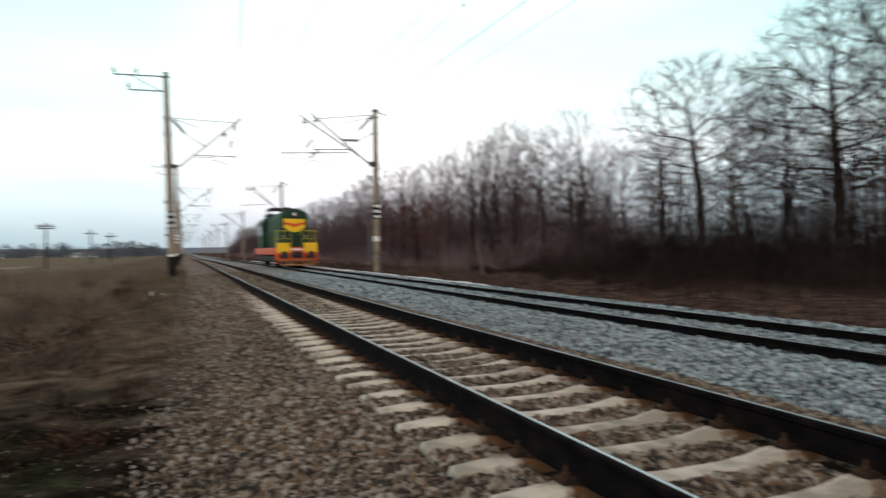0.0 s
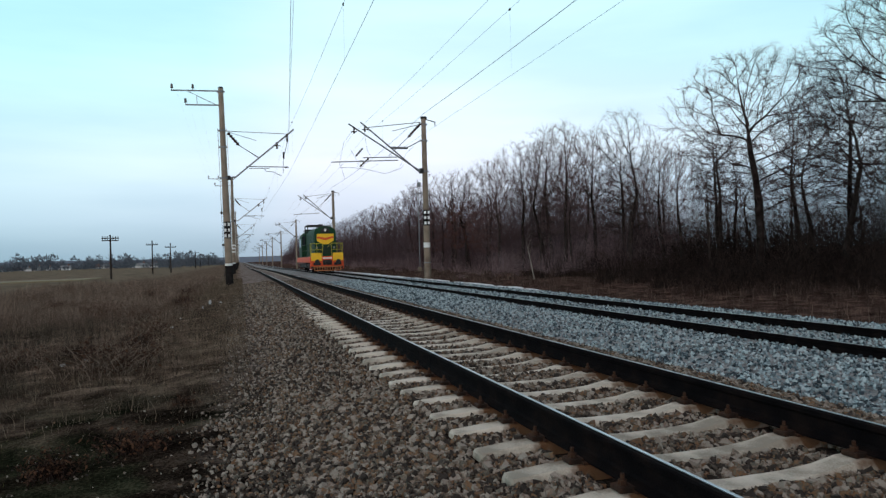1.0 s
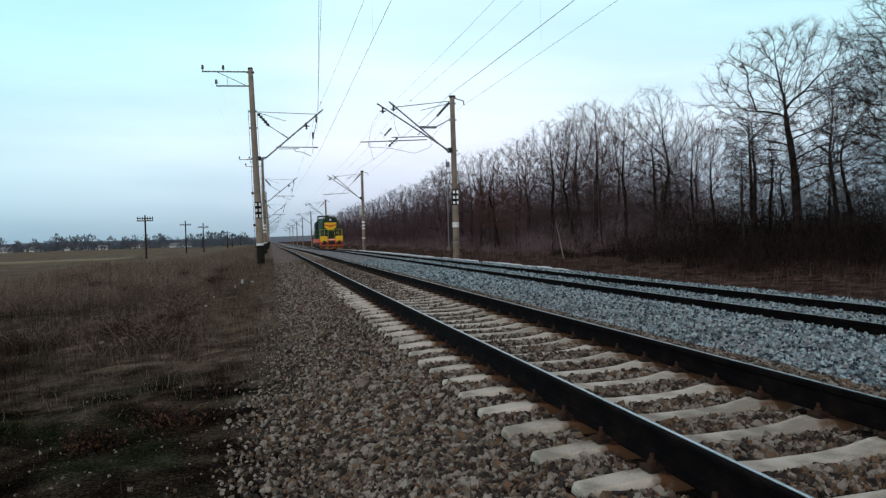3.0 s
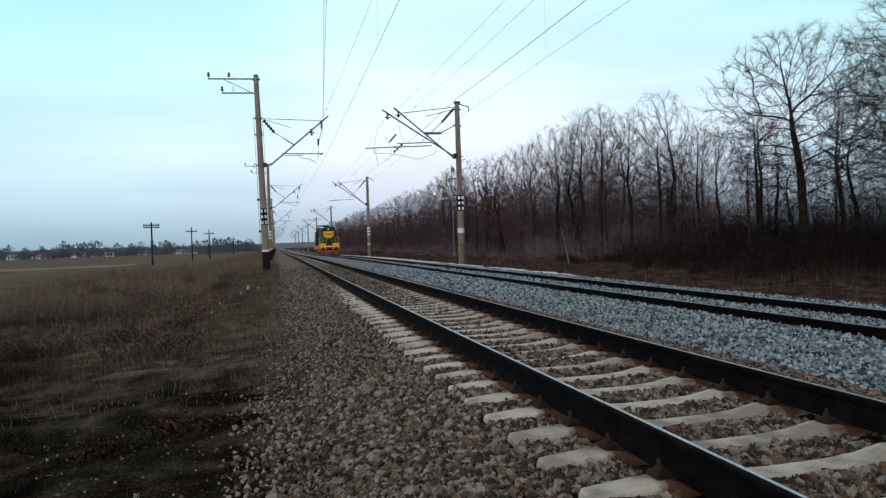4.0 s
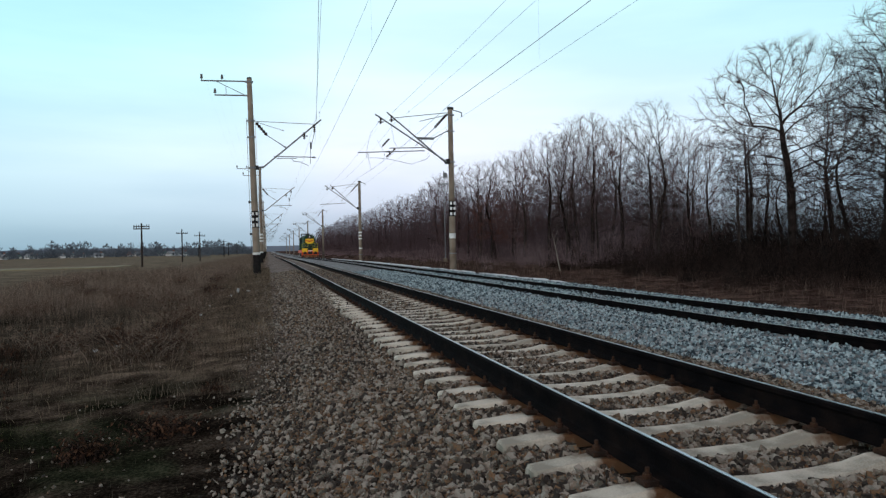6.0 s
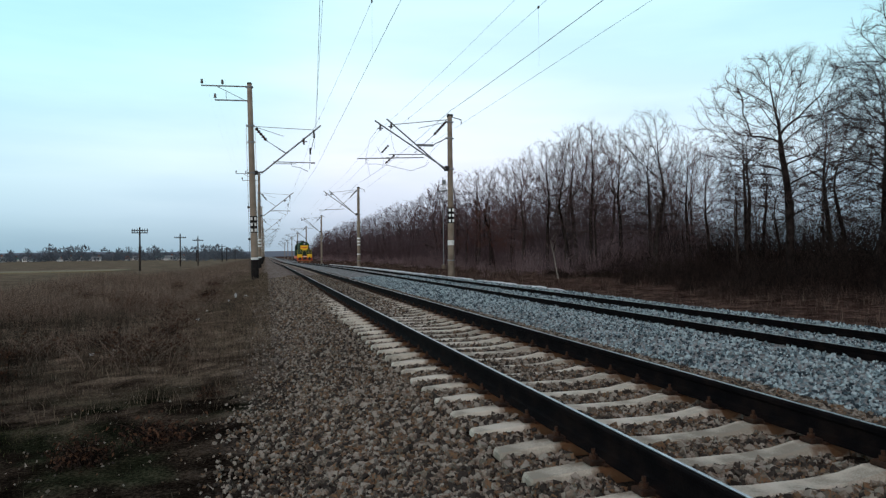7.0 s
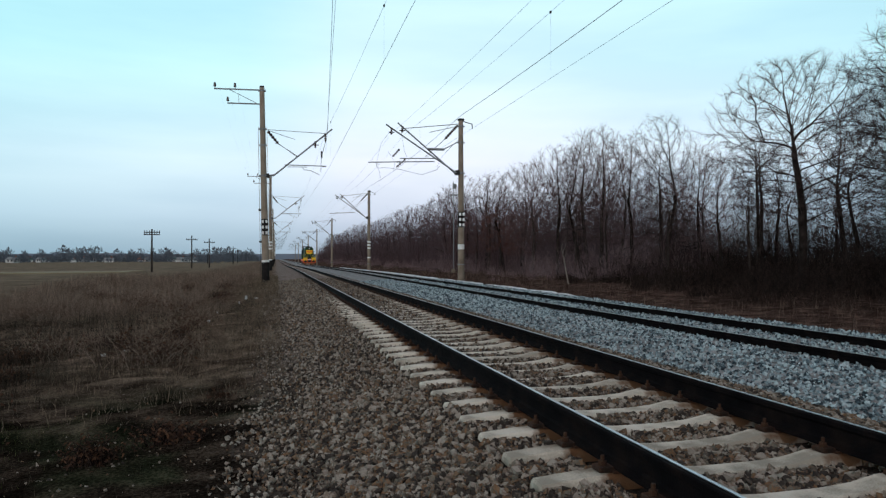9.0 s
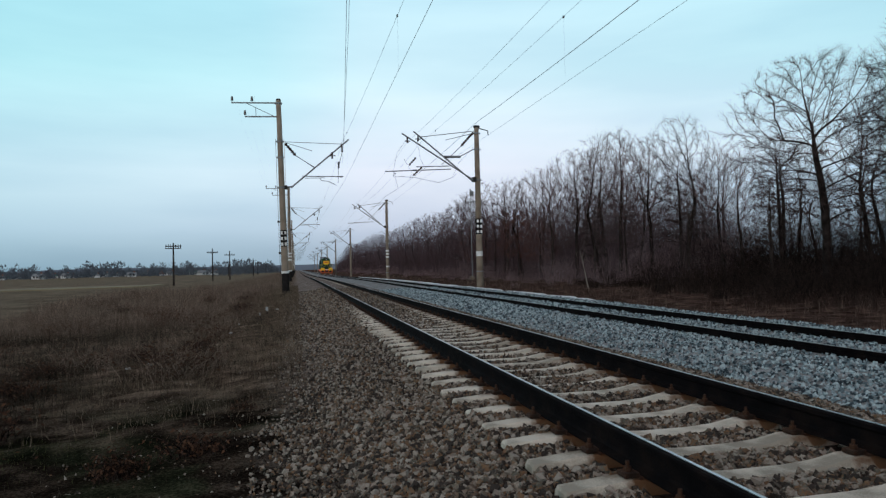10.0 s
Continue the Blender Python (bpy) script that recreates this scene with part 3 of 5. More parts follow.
def right_pole(m, first, marks=True):
    p = thing("catenary_pole", "concrete catenary pole with steel bracket arms beside pale gravel", "catenary pole", m, "catenary poles")
    part("shaft", pole_shaft(10.05, 0.225, 0.15, BASE_R), None, p)
    if first:
        number_marks(p, 3.55, 0.2)
        part("white_band", band(1.65, 1.97, 0.216), M_white, p)
    elif marks:
        for z in (2.6, 3.0, 3.4):
            part("white_band", band(z, z + 0.2, 0.21), M_white, p)
        for z in (-0.3, 1.4):
            part("white_band", band(z, z + 0.16, 0.226), M_white, p)
    part("foot_collar", Build().tube((0, 0, 0.65), (0, 0, 0.72), 0.235, 0.235, 12), M_steel, p)
    arms = ((-4.9, 9.48, -0.15), (-4.1, 9.68, 0.15)) if first else ((-4.4, 9.5, -0.1), (-3.7, 9.6, 0.1))
    for x, z, dy in arms:
        part("bracket_arm", Build().tube((-0.35, dy, 6.57), (x, dy, z), 0.047).tube((-0.15, dy, 6.6), (-0.4, dy, 6.57), 0.05), M_steel, p)
        xi = x * 0.93
        part("hanging_insulator", Build().discs((xi, dy, z - 0.2), (xi, dy, z - 0.62), 4, 0.085).tube((xi - 0.18, dy, z - 0.48), (xi + 0.18, dy, z - 0.48), 0.03), M_insul, p)
    part("arm_hinge", Build().box(-0.36, -0.12, -0.2, 0.2, 6.45, 6.75, 0.02), M_dark, p)
    part("tie_rod", Build().tube((-0.15, 0, 9.75), (-3.9, 0, 9.28), 0.024, n=6).tube((-0.2, 0.1, 9.62), (-2.05, 0.1, 9.15), 0.02, n=6), M_steel, p)
    part("tie_insulator", Build().discs((-0.2, 0, 9.65), (-0.55, 0, 9.3), 4, 0.11).discs((-0.55, 0, 9.3), (-1.05, 0, 8.75), 4, 0.11), M_insul, p)
    part("stay_rod", Build().tube((-1.05, 0, 8.75), (-2.35, 0, 7.55), 0.022, n=6), M_steel, p)
    part("registration_arm", Build().tube((-6.0 if first else -5.0, 0, 7.09), (-1.75, 0, 7.27), 0.032, n=6), M_steel, p)
    part("registration_insulator", Build().discs((-4.2, 0, 7.17), (-3.95, 0, 7.18), 3, 0.07), M_insul, p)
    if first:
        part("registration_arm", Build().tube((-3.95, 0.3, 7.44), (-1.6, 0.3, 7.52), 0.03, n=6), M_steel, p)
        part("steady_arm", Build().path([(-5.5, 0, 7.1), (-5.45, 0, 6.75), (-4.9, 0, 6.78), (-4.0, 0, 6.7), (-2.6, 0, 6.4), (-1.6, 0, 6.75), (-1.4, 0, 7.0)], 0.012), M_steel, p)
        part("dangling_insulator", Build().discs((-4.0, 0.1, 8.0), (-4.45, 0.1, 7.5), 4, 0.08), M_insul, p)
        part("dangling_insulator", Build().discs((-3.6, 0.2, 7.4), (-4.2, 0.2, 6.85), 4, 0.08), M_insul, p)
        for pts in ([(-4.6, 0, 9.1), (-5.2, 0, 8.3), (-5.45, 0, 7.2), (-5.2, 0, 6.0)], [(-4.75, 0.1, 7.9), (-4.3, 0.1, 7.1), (-4.4, 0.1, 6.6)],
                    [(-3.9, 0.1, 9.2), (-3.7, 0.1, 7.9), (-3.5, 0.1, 7.5)], [(-0.2, 0, 8.7), (-1.2, 0, 7.7), (-1.6, 0, 6.9)]):
            part("hanger_wire", Build().path(pts, 0.007, 5), M_dark, p)
        part("disconnector", Build().box(-2.2, -1.1, -0.12, 0.12, 8.0, 8.12, 0.02).tube((-1.2, 0, 8.05), (-0.15, 0, 8.6), 0.03), M_steel, p)
        part("drive_rod", Build().tube((-0.52, -0.1, 6.0), (-0.52, -0.1, 0.4), 0.025, n=6), M_steel, p)
        part("drive_box", Build().box(-0.66, -0.42, -0.2, 0.0, 0.14, 0.4, 0.03), M_pole, p, "grey steel switch box")
        part("drive_box", Build().box(-0.56, -0.34, -0.2, 0.0, 5.55, 5.85, 0.03), M_steel, p)
        part("drive_bracket", Build().tube((-0.9, 0, 5.1), (-0.15, 0, 5.2), 0.04), M_steel, p)
    part("top_bracket", Build().tube((-0.1, 0, 10.0), (0.78, 0, 9.78), 0.03).tube((0.76, 0, 9.8), (0.78, 0, 9.5), 0.03).box(-0.17, 0.2, -0.15, 0.15, 9.95, 10.1, 0.03), M_dark, p)
    for z in (9.6, 8.55, 6.57):
        collar(p, z, 0.18 if z > 8 else 0.2)
    return p


def wires():
    def run(name, pts, r, label, drops=()):
        b = Build()
        b.path(pts, r, 5)
        w = solid(name, b, M_wire, label, "overhead wire", group="overhead wires")
        for y, z0, z1, x in drops:
            part("dropper", Build().tube((x, y, z0), (x, y, z1), 0.002, n=4), M_wire, w)
            part("clip", Build().box(x - 0.02, x + 0.02, y - 0.035, y + 0.035, z0 - 0.035, z0 + 0.025), M_dark, w)
        return w

    def spans(xs, z, sag, ys):
        pts = []
        for k in range(len(ys) - 1):
            for i in range(12):
                t = i / 12
                pts.append((xs[k] + (xs[k + 1] - xs[k]) * t, ys[k] + (ys[k + 1] - ys[k]) * t, z - 4 * sag * t * (1 - t)))
        pts.append((xs[-1], ys[-1], z))
        return pts

    ys = [-14.0] + POLE_YS
    def zig(c, a):
        return [c + a * (-1) ** k for k in range(len(ys))]
    near_m, near_c = spans(zig(NEAR_X + 0.1, 0.05), 8.75, 0.6, ys), spans(zig(NEAR_X, -0.25), 6.55, 0.04, ys)
    far_m, far_c = spans(zig(FAR_X - 0.3, 0.05), 8.95, 0.55, ys), spans(zig(FAR_X, 0.25), 6.65, 0.04, ys)
    def drops(pts, low):
        return [(p[1], p[2], low, p[0]) for p in pts[3:40:4]]
    run("messenger_wire", near_m, 0.005, "thin grey catenary wire over the track", drops(near_m, 6.55))
    run("contact_wire", near_c, 0.006, "thin dark contact wire over the track")
    run("messenger_wire", far_m, 0.005, "thin grey catenary wire over the track", drops(far_m, 6.65))
    run("contact_wire", far_c, 0.005, "thin dark contact wire over the track")
    run("messenger_wire", spans(zig(FAR_X - 1.15, 0.05), 8.95, 0.5, ys), 0.005, "second thin catenary wire over the track")
    run("feeder_wire", spans([RIGHT_X + 0.0] * len(ys), 10.3, 0.35, ys), 0.0145, "thick feeder wire along the pole tops")
    run("anchor_wire", [(3.05, 42, 8.7), (1.57, 19.5, 8.5), (-0.7, -14, 8.4)], 0.008, "thin anchored wire drawn to the pole line")
    run("anchor_wire", [(2.95, 42, 7.6), (1.63, 19.5, 8.2), (-0.6, -14, 8.2)], 0.006, "thin anchored wire drawn to the pole line")
    for x, z in ((-2.7, 11.6), (-1.55, 11.6), (-1.98, 10.75)):
        run("line_wire", spans([LEFT_X + x] * (len(ys) - 1), z, 0.5, POLE_YS), 0.0015, "thin line wire on pin insulators")


# ---- telegraph poles in the field ----
def telegraph_pole(m, double):
    p = thing("telegraph_pole", "dark wooden telegraph pole with crossarms standing in the field", "telegraph pole", m, "telegraph poles")
    part("post", Build().tube((0, 0, -0.5), (0, 0, 6.6), 0.15, 0.11, 8), M_bark, p)
    for z in ((6.1, 5.75) if double else (5.7,)):
        part("crossarm", Build().box(-1.15, 1.15, -0.06, 0.06, z - 0.07, z + 0.07), M_bark, p)
        for x in (-1.05, -0.7, -0.35, 0.35, 0.7, 1.05):
            part("insulator", Build().tube((x, 0, z + 0.07), (x, 0, z + 0.3), 0.06, 0.05, 6), M_dark, p)
    return p


# ---- the locomotive ----
def locomotive():
    """Hood shunter seen from its short end; origin on the rail top under the near buffer beam; +y runs away along the track."""
    L = thing("locomotive", "green, yellow and orange diesel shunting locomotive on the far track", "locomotive")
    # frame and buffer beam
    part("running_board", Build().box(-1.5, 1.5, 0.35, 16.4, 1.42, 1.58, 0.03), M_dark, L)
    part("side_sill", Build().box(-1.53, -1.40, 0.4, 16.3, 1.0, 1.56, 0.02), M_orange, L, "orange side sill")
    part("side_sill", Build().box(1.40, 1.53, 0.4, 16.3, 1.0, 1.56, 0.02), M_orange, L, "orange side sill")
    beam = part("buffer_beam", Build().box(-1.53, 1.53, 0.1, 0.4, 0.62, 1.58, 0.04), M_orange, L, "orange front buffer beam")
    for s in (-1, 1):
        part("beam_panel", Build().box(min(s * 0.52, s * 1.5), max(s * 0.52, s * 1.5), 0.05, 0.12, 1.16, 1.86, 0.02), M_yellow, L, "yellow front panel")
        # a dark plate on the beam stands in for the shade of a recess
        part("step_recess", Build().box(min(s * 0.62, s * 1.32), max(s * 0.62, s * 1.32), 0.07, 0.13, 0.72, 0.98, 0.02), M_dark, beam)
        part("buffer", Build().tube((s * 0.98, 0.1, 1.06), (s * 0.98, -0.38, 1.06), 0.13, 0.12, 14).tube((s * 0.98, -0.38, 1.06), (s * 0.98, -0.45, 1.06), 0.23, 0.22, 16), M_dark, beam)
        part("step_ladder", Build().box(min(s * 1.3, s * 1.56), max(s * 1.3, s * 1.56), 0.3, 0.62, 0.34, 0.38).box(min(s * 1.3, s * 1.56), max(s * 1.3, s * 1.56), 0.3, 0.62, 0.78, 0.82)
             .tube((s * 1.55, 0.32, 0.34), (s * 1.55, 0.32, 1.5), 0.02, n=6).tube((s * 1.55, 0.6, 0.34), (s * 1.55, 0.6, 1.5), 0.02, n=6), M_orange, L)
    part("number_bar", Build().box(-0.42, 0.42, 0.03, 0.10, 1.34, 1.48), M_white, beam, "white bar in place of a number")
    part("coupler_pocket", Build().box(-0.42, 0.42, 0.04, 0.2, 0.74, 1.22, 0.03), M_dark, beam)
    part("coupler", Build().box(-0.15, 0.15, -0.55, 0.1, 0.93, 1.2, 0.04).box(-0.26, 0.2, -0.75, -0.5, 0.9, 1.24, 0.05), M_dark, beam, "dark automatic coupler")
    pilot = Build().box(-1.3, 1.3, 0.0, 0.06, 0.52, 0.62).box(-1.15, 1.15, 0.0, 0.06, 0.16, 0.24)
    for i in range(11):
        x = -1.2 + 0.24 * i
        pilot.box(x - 0.035, x + 0.035, 0.0, 0.05, 0.2, 0.58)
    part("pilot", pilot, M_guard, L, "faded orange-brown barred rail guard")
    # hood: a rounded box with a domed top
    def hood_ring(y, w, z1, cut):
        return [(-w, y, 1.58), (w, y, 1.58), (w, y, z1 - cut), (w - 0.12, y, z1 - cut * 0.4), (w - cut, y, z1 - 0.03), (0.3, y, z1 + 0.03), (-0.3, y, z1 + 0.03),
                (-w + cut, y, z1 - 0.03), (-w + 0.12, y, z1 - cut * 0.4), (-w, y, z1 - cut)]
    part("hood", Build().loft([hood_ring(1.35, 1.0, 3.93, 0.42), hood_ring(1.42, 1.03, 3.98, 0.42), hood_ring(10.2, 1.03, 3.98, 0.42)]), M_green, L)
    chev = [(-0.80, 3.42), (0.80, 3.42), (0.80, 2.86), (0.28, 2.56), (-0.28, 2.56), (-0.80, 2.86)]
    part("yellow_panel", Build().loft([[(x, 1.34, z) for x, z in chev], [(x, 1.31, z) for x, z in chev]]), M_yellow, L, "yellow chevron panel on the hood")
    strip = [(-0.80, 3.18), (-0.62, 3.20), (0, 3.09), (0.62, 3.20), (0.80, 3.18), (0.80, 3.07), (0.50, 3.02), (0, 2.88), (-0.50, 3.02), (-0.80, 3.07)]
    part("chevron", Build().loft([[(x, 1.306, z) for x, z in strip], [(x, 1.29, z) for x, z in strip]]), M_orange, L, "orange chevron stripe")
    part("headlight", Build().tube((0, 1.36, 3.72), (0, 1.22, 3.72), 0.24, 0.25, 18).box(-0.42, 0.42, 1.30, 1.37, 3.5, 3.86, 0.03), M_dark, L)
    part("headlight_lens", Build().tube((0, 1.23, 3.72), (0, 1.20, 3.72), 0.12, 0.11, 18), M_white, L, "pale headlight lens")
    part("grille", Build().box(-0.62, 0.62, 1.325, 1.36, 1.8, 2.42), M_dark, L)
    for i in range(8):
        z = 1.84 + 0.07 * i
        part("grille_slat", Build().box(-0.6, 0.6, 1.30, 1.33, z, z + 0.035), M_green, L)
    for s in (-1, 1):
        part("marker_lamp", Build().tube((s * 0.82, 1.36, 2.3), (s * 0.82, 1.25, 2.3), 0.1, 0.1, 12), M_steel, L)
        part("side_door", Build().box(s * 1.035 - 0.02, s * 1.035 + 0.02, 2.0, 4.2, 1.75, 3.3, 0.01), M_green, L)
        part("side_door", Build().box(s * 1.035 - 0.02, s * 1.035 + 0.02, 4.5, 9.6, 1.75, 3.3, 0.01), M_green, L)
    # platform railings
    def rail_run(pts, posts):
        b = Build().path([(x, y, 2.62) for x, y in pts], 0.022).path([(x, y, 2.12) for x, y in pts], 0.018)
        for x, y in posts:
            b.tube((x, y, 1.58), (x, y, 2.62), 0.022, n=6)
        return b
    for s in (-1, 1):
        part("handrail", rail_run([(s * 0.42, 0.2), (s * 1.46, 0.2), (s * 1.46, 1.2)], [(s * 0.42, 0.2), (s * 0.94, 0.2), (s * 1.46, 0.2), (s * 1.46, 1.2)]), M_rail, L, "olive-yellow tubular handrail")
        part("handrail", rail_run([(s * 1.46, 1.7), (s * 1.46, 10.0)], [(s * 1.46, 1.7 + 1.66 * i) for i in range(6)]), M_green, L)
        part("grab_rail", Build().tube((s * 0.45, 0.22, 2.6), (s * 0.2, 1.3, 2.35), 0.02, n=6), M_rail, L)
    # cab
    cab = [(-1.5, 1.58), (1.5, 1.58), (1.5, 3.3), (1.38, 3.6), (1.0, 3.9), (0.4, 4.04), (-0.4, 4.04), (-1.0, 3.9), (-1.38, 3.6), (-1.5, 3.3)]
    cabm = part("cab", Build().loft([[(x, y, z) for x, z in cab] for y in (10.2, 13.4)]), M_green, L)
    for s in (-1, 1):
        part("cab_window", Build().box(min(s * 1.08, s * 1.42), max(s * 1.08, s * 1.42), 10.17, 10.2, 2.6, 3.5, 0.01), M_glass, cabm, "dark cab window")
        part("side_window", Build().box(s * 1.5 - 0.015, s * 1.5 + 0.015, 10.9, 12.8, 2.5, 3.25), M_glass, cabm, "dark cab window")
    part("cab_roof", Build().box(-1.0, 1.0, 10.1, 13.5, 4.02, 4.1, 0.03), M_dark, L)
    part("rear_hood", Build().loft([hood_ring(13.4, 1.03, 2.9, 0.3), hood_ring(16.0, 1.03, 2.85, 0.3)]), M_green, L)
    # roof gear
    rack = Build()
    for x in (-1.25, 0.1):
        for y in (5.6, 8.4):
            rack.tube((x, y, 3.6), (x, y, 4.28), 0.05, n=6)
    rack.path([(-1.25, 5.6, 4.28), (0.1, 5.6, 4.28), (0.1, 8.4, 4.28), (-1.25, 8.4, 4.28), (-1.25, 5.6, 4.28)], 0.06).box(-1.3, -0.2, 7.4, 8.4, 4.24, 4.32)
    part("roof_rack", rack, M_dark, L)
    part("exhaust_stack", Build().tube((0, 5.0, 3.95), (0, 5.0, 4.35), 0.2, 0.22, 14), M_dark, L)
    part("fan_housing", Build().tube((0, 2.6, 3.98), (0, 2.6, 4.12), 0.75, 0.72, 20), M_dark, L)
    part("horn", Build().tube((0.35, 1.5, 4.06), (0.35, 1.15, 4.06), 0.05, 0.1, 10), M_steel, L)
    # running gear
    for y0 in (2.3, 11.0):
        bogie = part("bogie", Build().box(-1.28, -1.12, y0 - 0.7, y0 + 4.3, 0.45, 0.85, 0.03).box(1.12, 1.28, y0 - 0.7, y0 + 4.3, 0.45, 0.85, 0.03)
                     .box(-1.1, 1.1, y0 + 0.8, y0 + 1.1, 0.5, 0.8).box(-1.1, 1.1, y0 + 2.6, y0 + 2.9, 0.5, 0.8), M_dark, L)
        for i in range(3):
            y = y0 + 1.8 * i
            for s in (-1, 1):
                part("wheel", Build().tube((s * 0.73, y, 0.525), (s * 0.86, y, 0.525), 0.525, 0.52, 24).tube((s * 0.71, y, 0.525), (s * 0.735, y, 0.525), 0.555, 0.555, 24)
                     .tube((s * 0.86, y, 0.525), (s * 1.0, y, 0.525), 0.12, 0.11, 10), M_rust, bogie)
                part("axle_box", Build().box(s * 1.2 - 0.13, s * 1.2 + 0.13, y - 0.18, y + 0.18, 0.36, 0.7, 0.03), M_dark, bogie)
            part("axle", Build().tube((-0.73, y, 0.525), (0.73, y, 0.525), 0.09, n=10), M_dark, bogie)
    part("fuel_tank", Build().box(-1.3, 1.3, 7.4, 9.8, 0.45, 1.05, 0.08), M_dark, L)
    # hood and cab reach the loading gauge
    done = set()
    for ob in L.children_recursive:
        me = ob.data
        if me.name not in done:
            done.add(me.name)
            for v in me.vertices:
                v.co.x *= 1.045
                v.co.z = v.co.z if v.co.z < 1.58 else 1.58 + (v.co.z - 1.58) * 1.23
    return L


LOCO = locomotive()


# ---- bare trees ----
class Twigs:
    """Fast collector of tapered tubes without end caps."""

    def __init__(self):
        self.v, self.f = [], []

    def seg(self, p, q, r0, r1, n):
        w = q - p
        if w.length < 1e-6:
            return
        w.normalize()
        u = w.orthogonal().normalized()
        v = w.cross(u)
        k = len(self.v)
        if n == 2:                                  # a fine twig ends in a point
            for i in range(3):
                a = 2.0944 * i
                self.v.append((p + u * (math.cos(a) * r0) + v * (math.sin(a) * r0))[:])
            self.v.append(q[:])
            self.f += [(k, k + 1, k + 3), (k + 1, k + 2, k + 3), (k + 2, k, k + 3)]
            return
        for c, r in ((p, r0), (q, r1)):
            for i in range(n):
                a = 2 * math.pi * i / n
                self.v.append((c + u * (math.cos(a) * r) + v * (math.sin(a) * r))[:])
        for i in range(n):
            j = (i + 1) % n
            self.f.append((k + i, k + j, k + n + j, k + n + i))

    def mesh(self, name, mat):
        me = bpy.data.meshes.new(name)
        me.from_pydata(self.v, [], self.f)
        me.materials.append(mat)
        me.polygons.foreach_set("use_smooth", [True] * len(self.f))
        return me


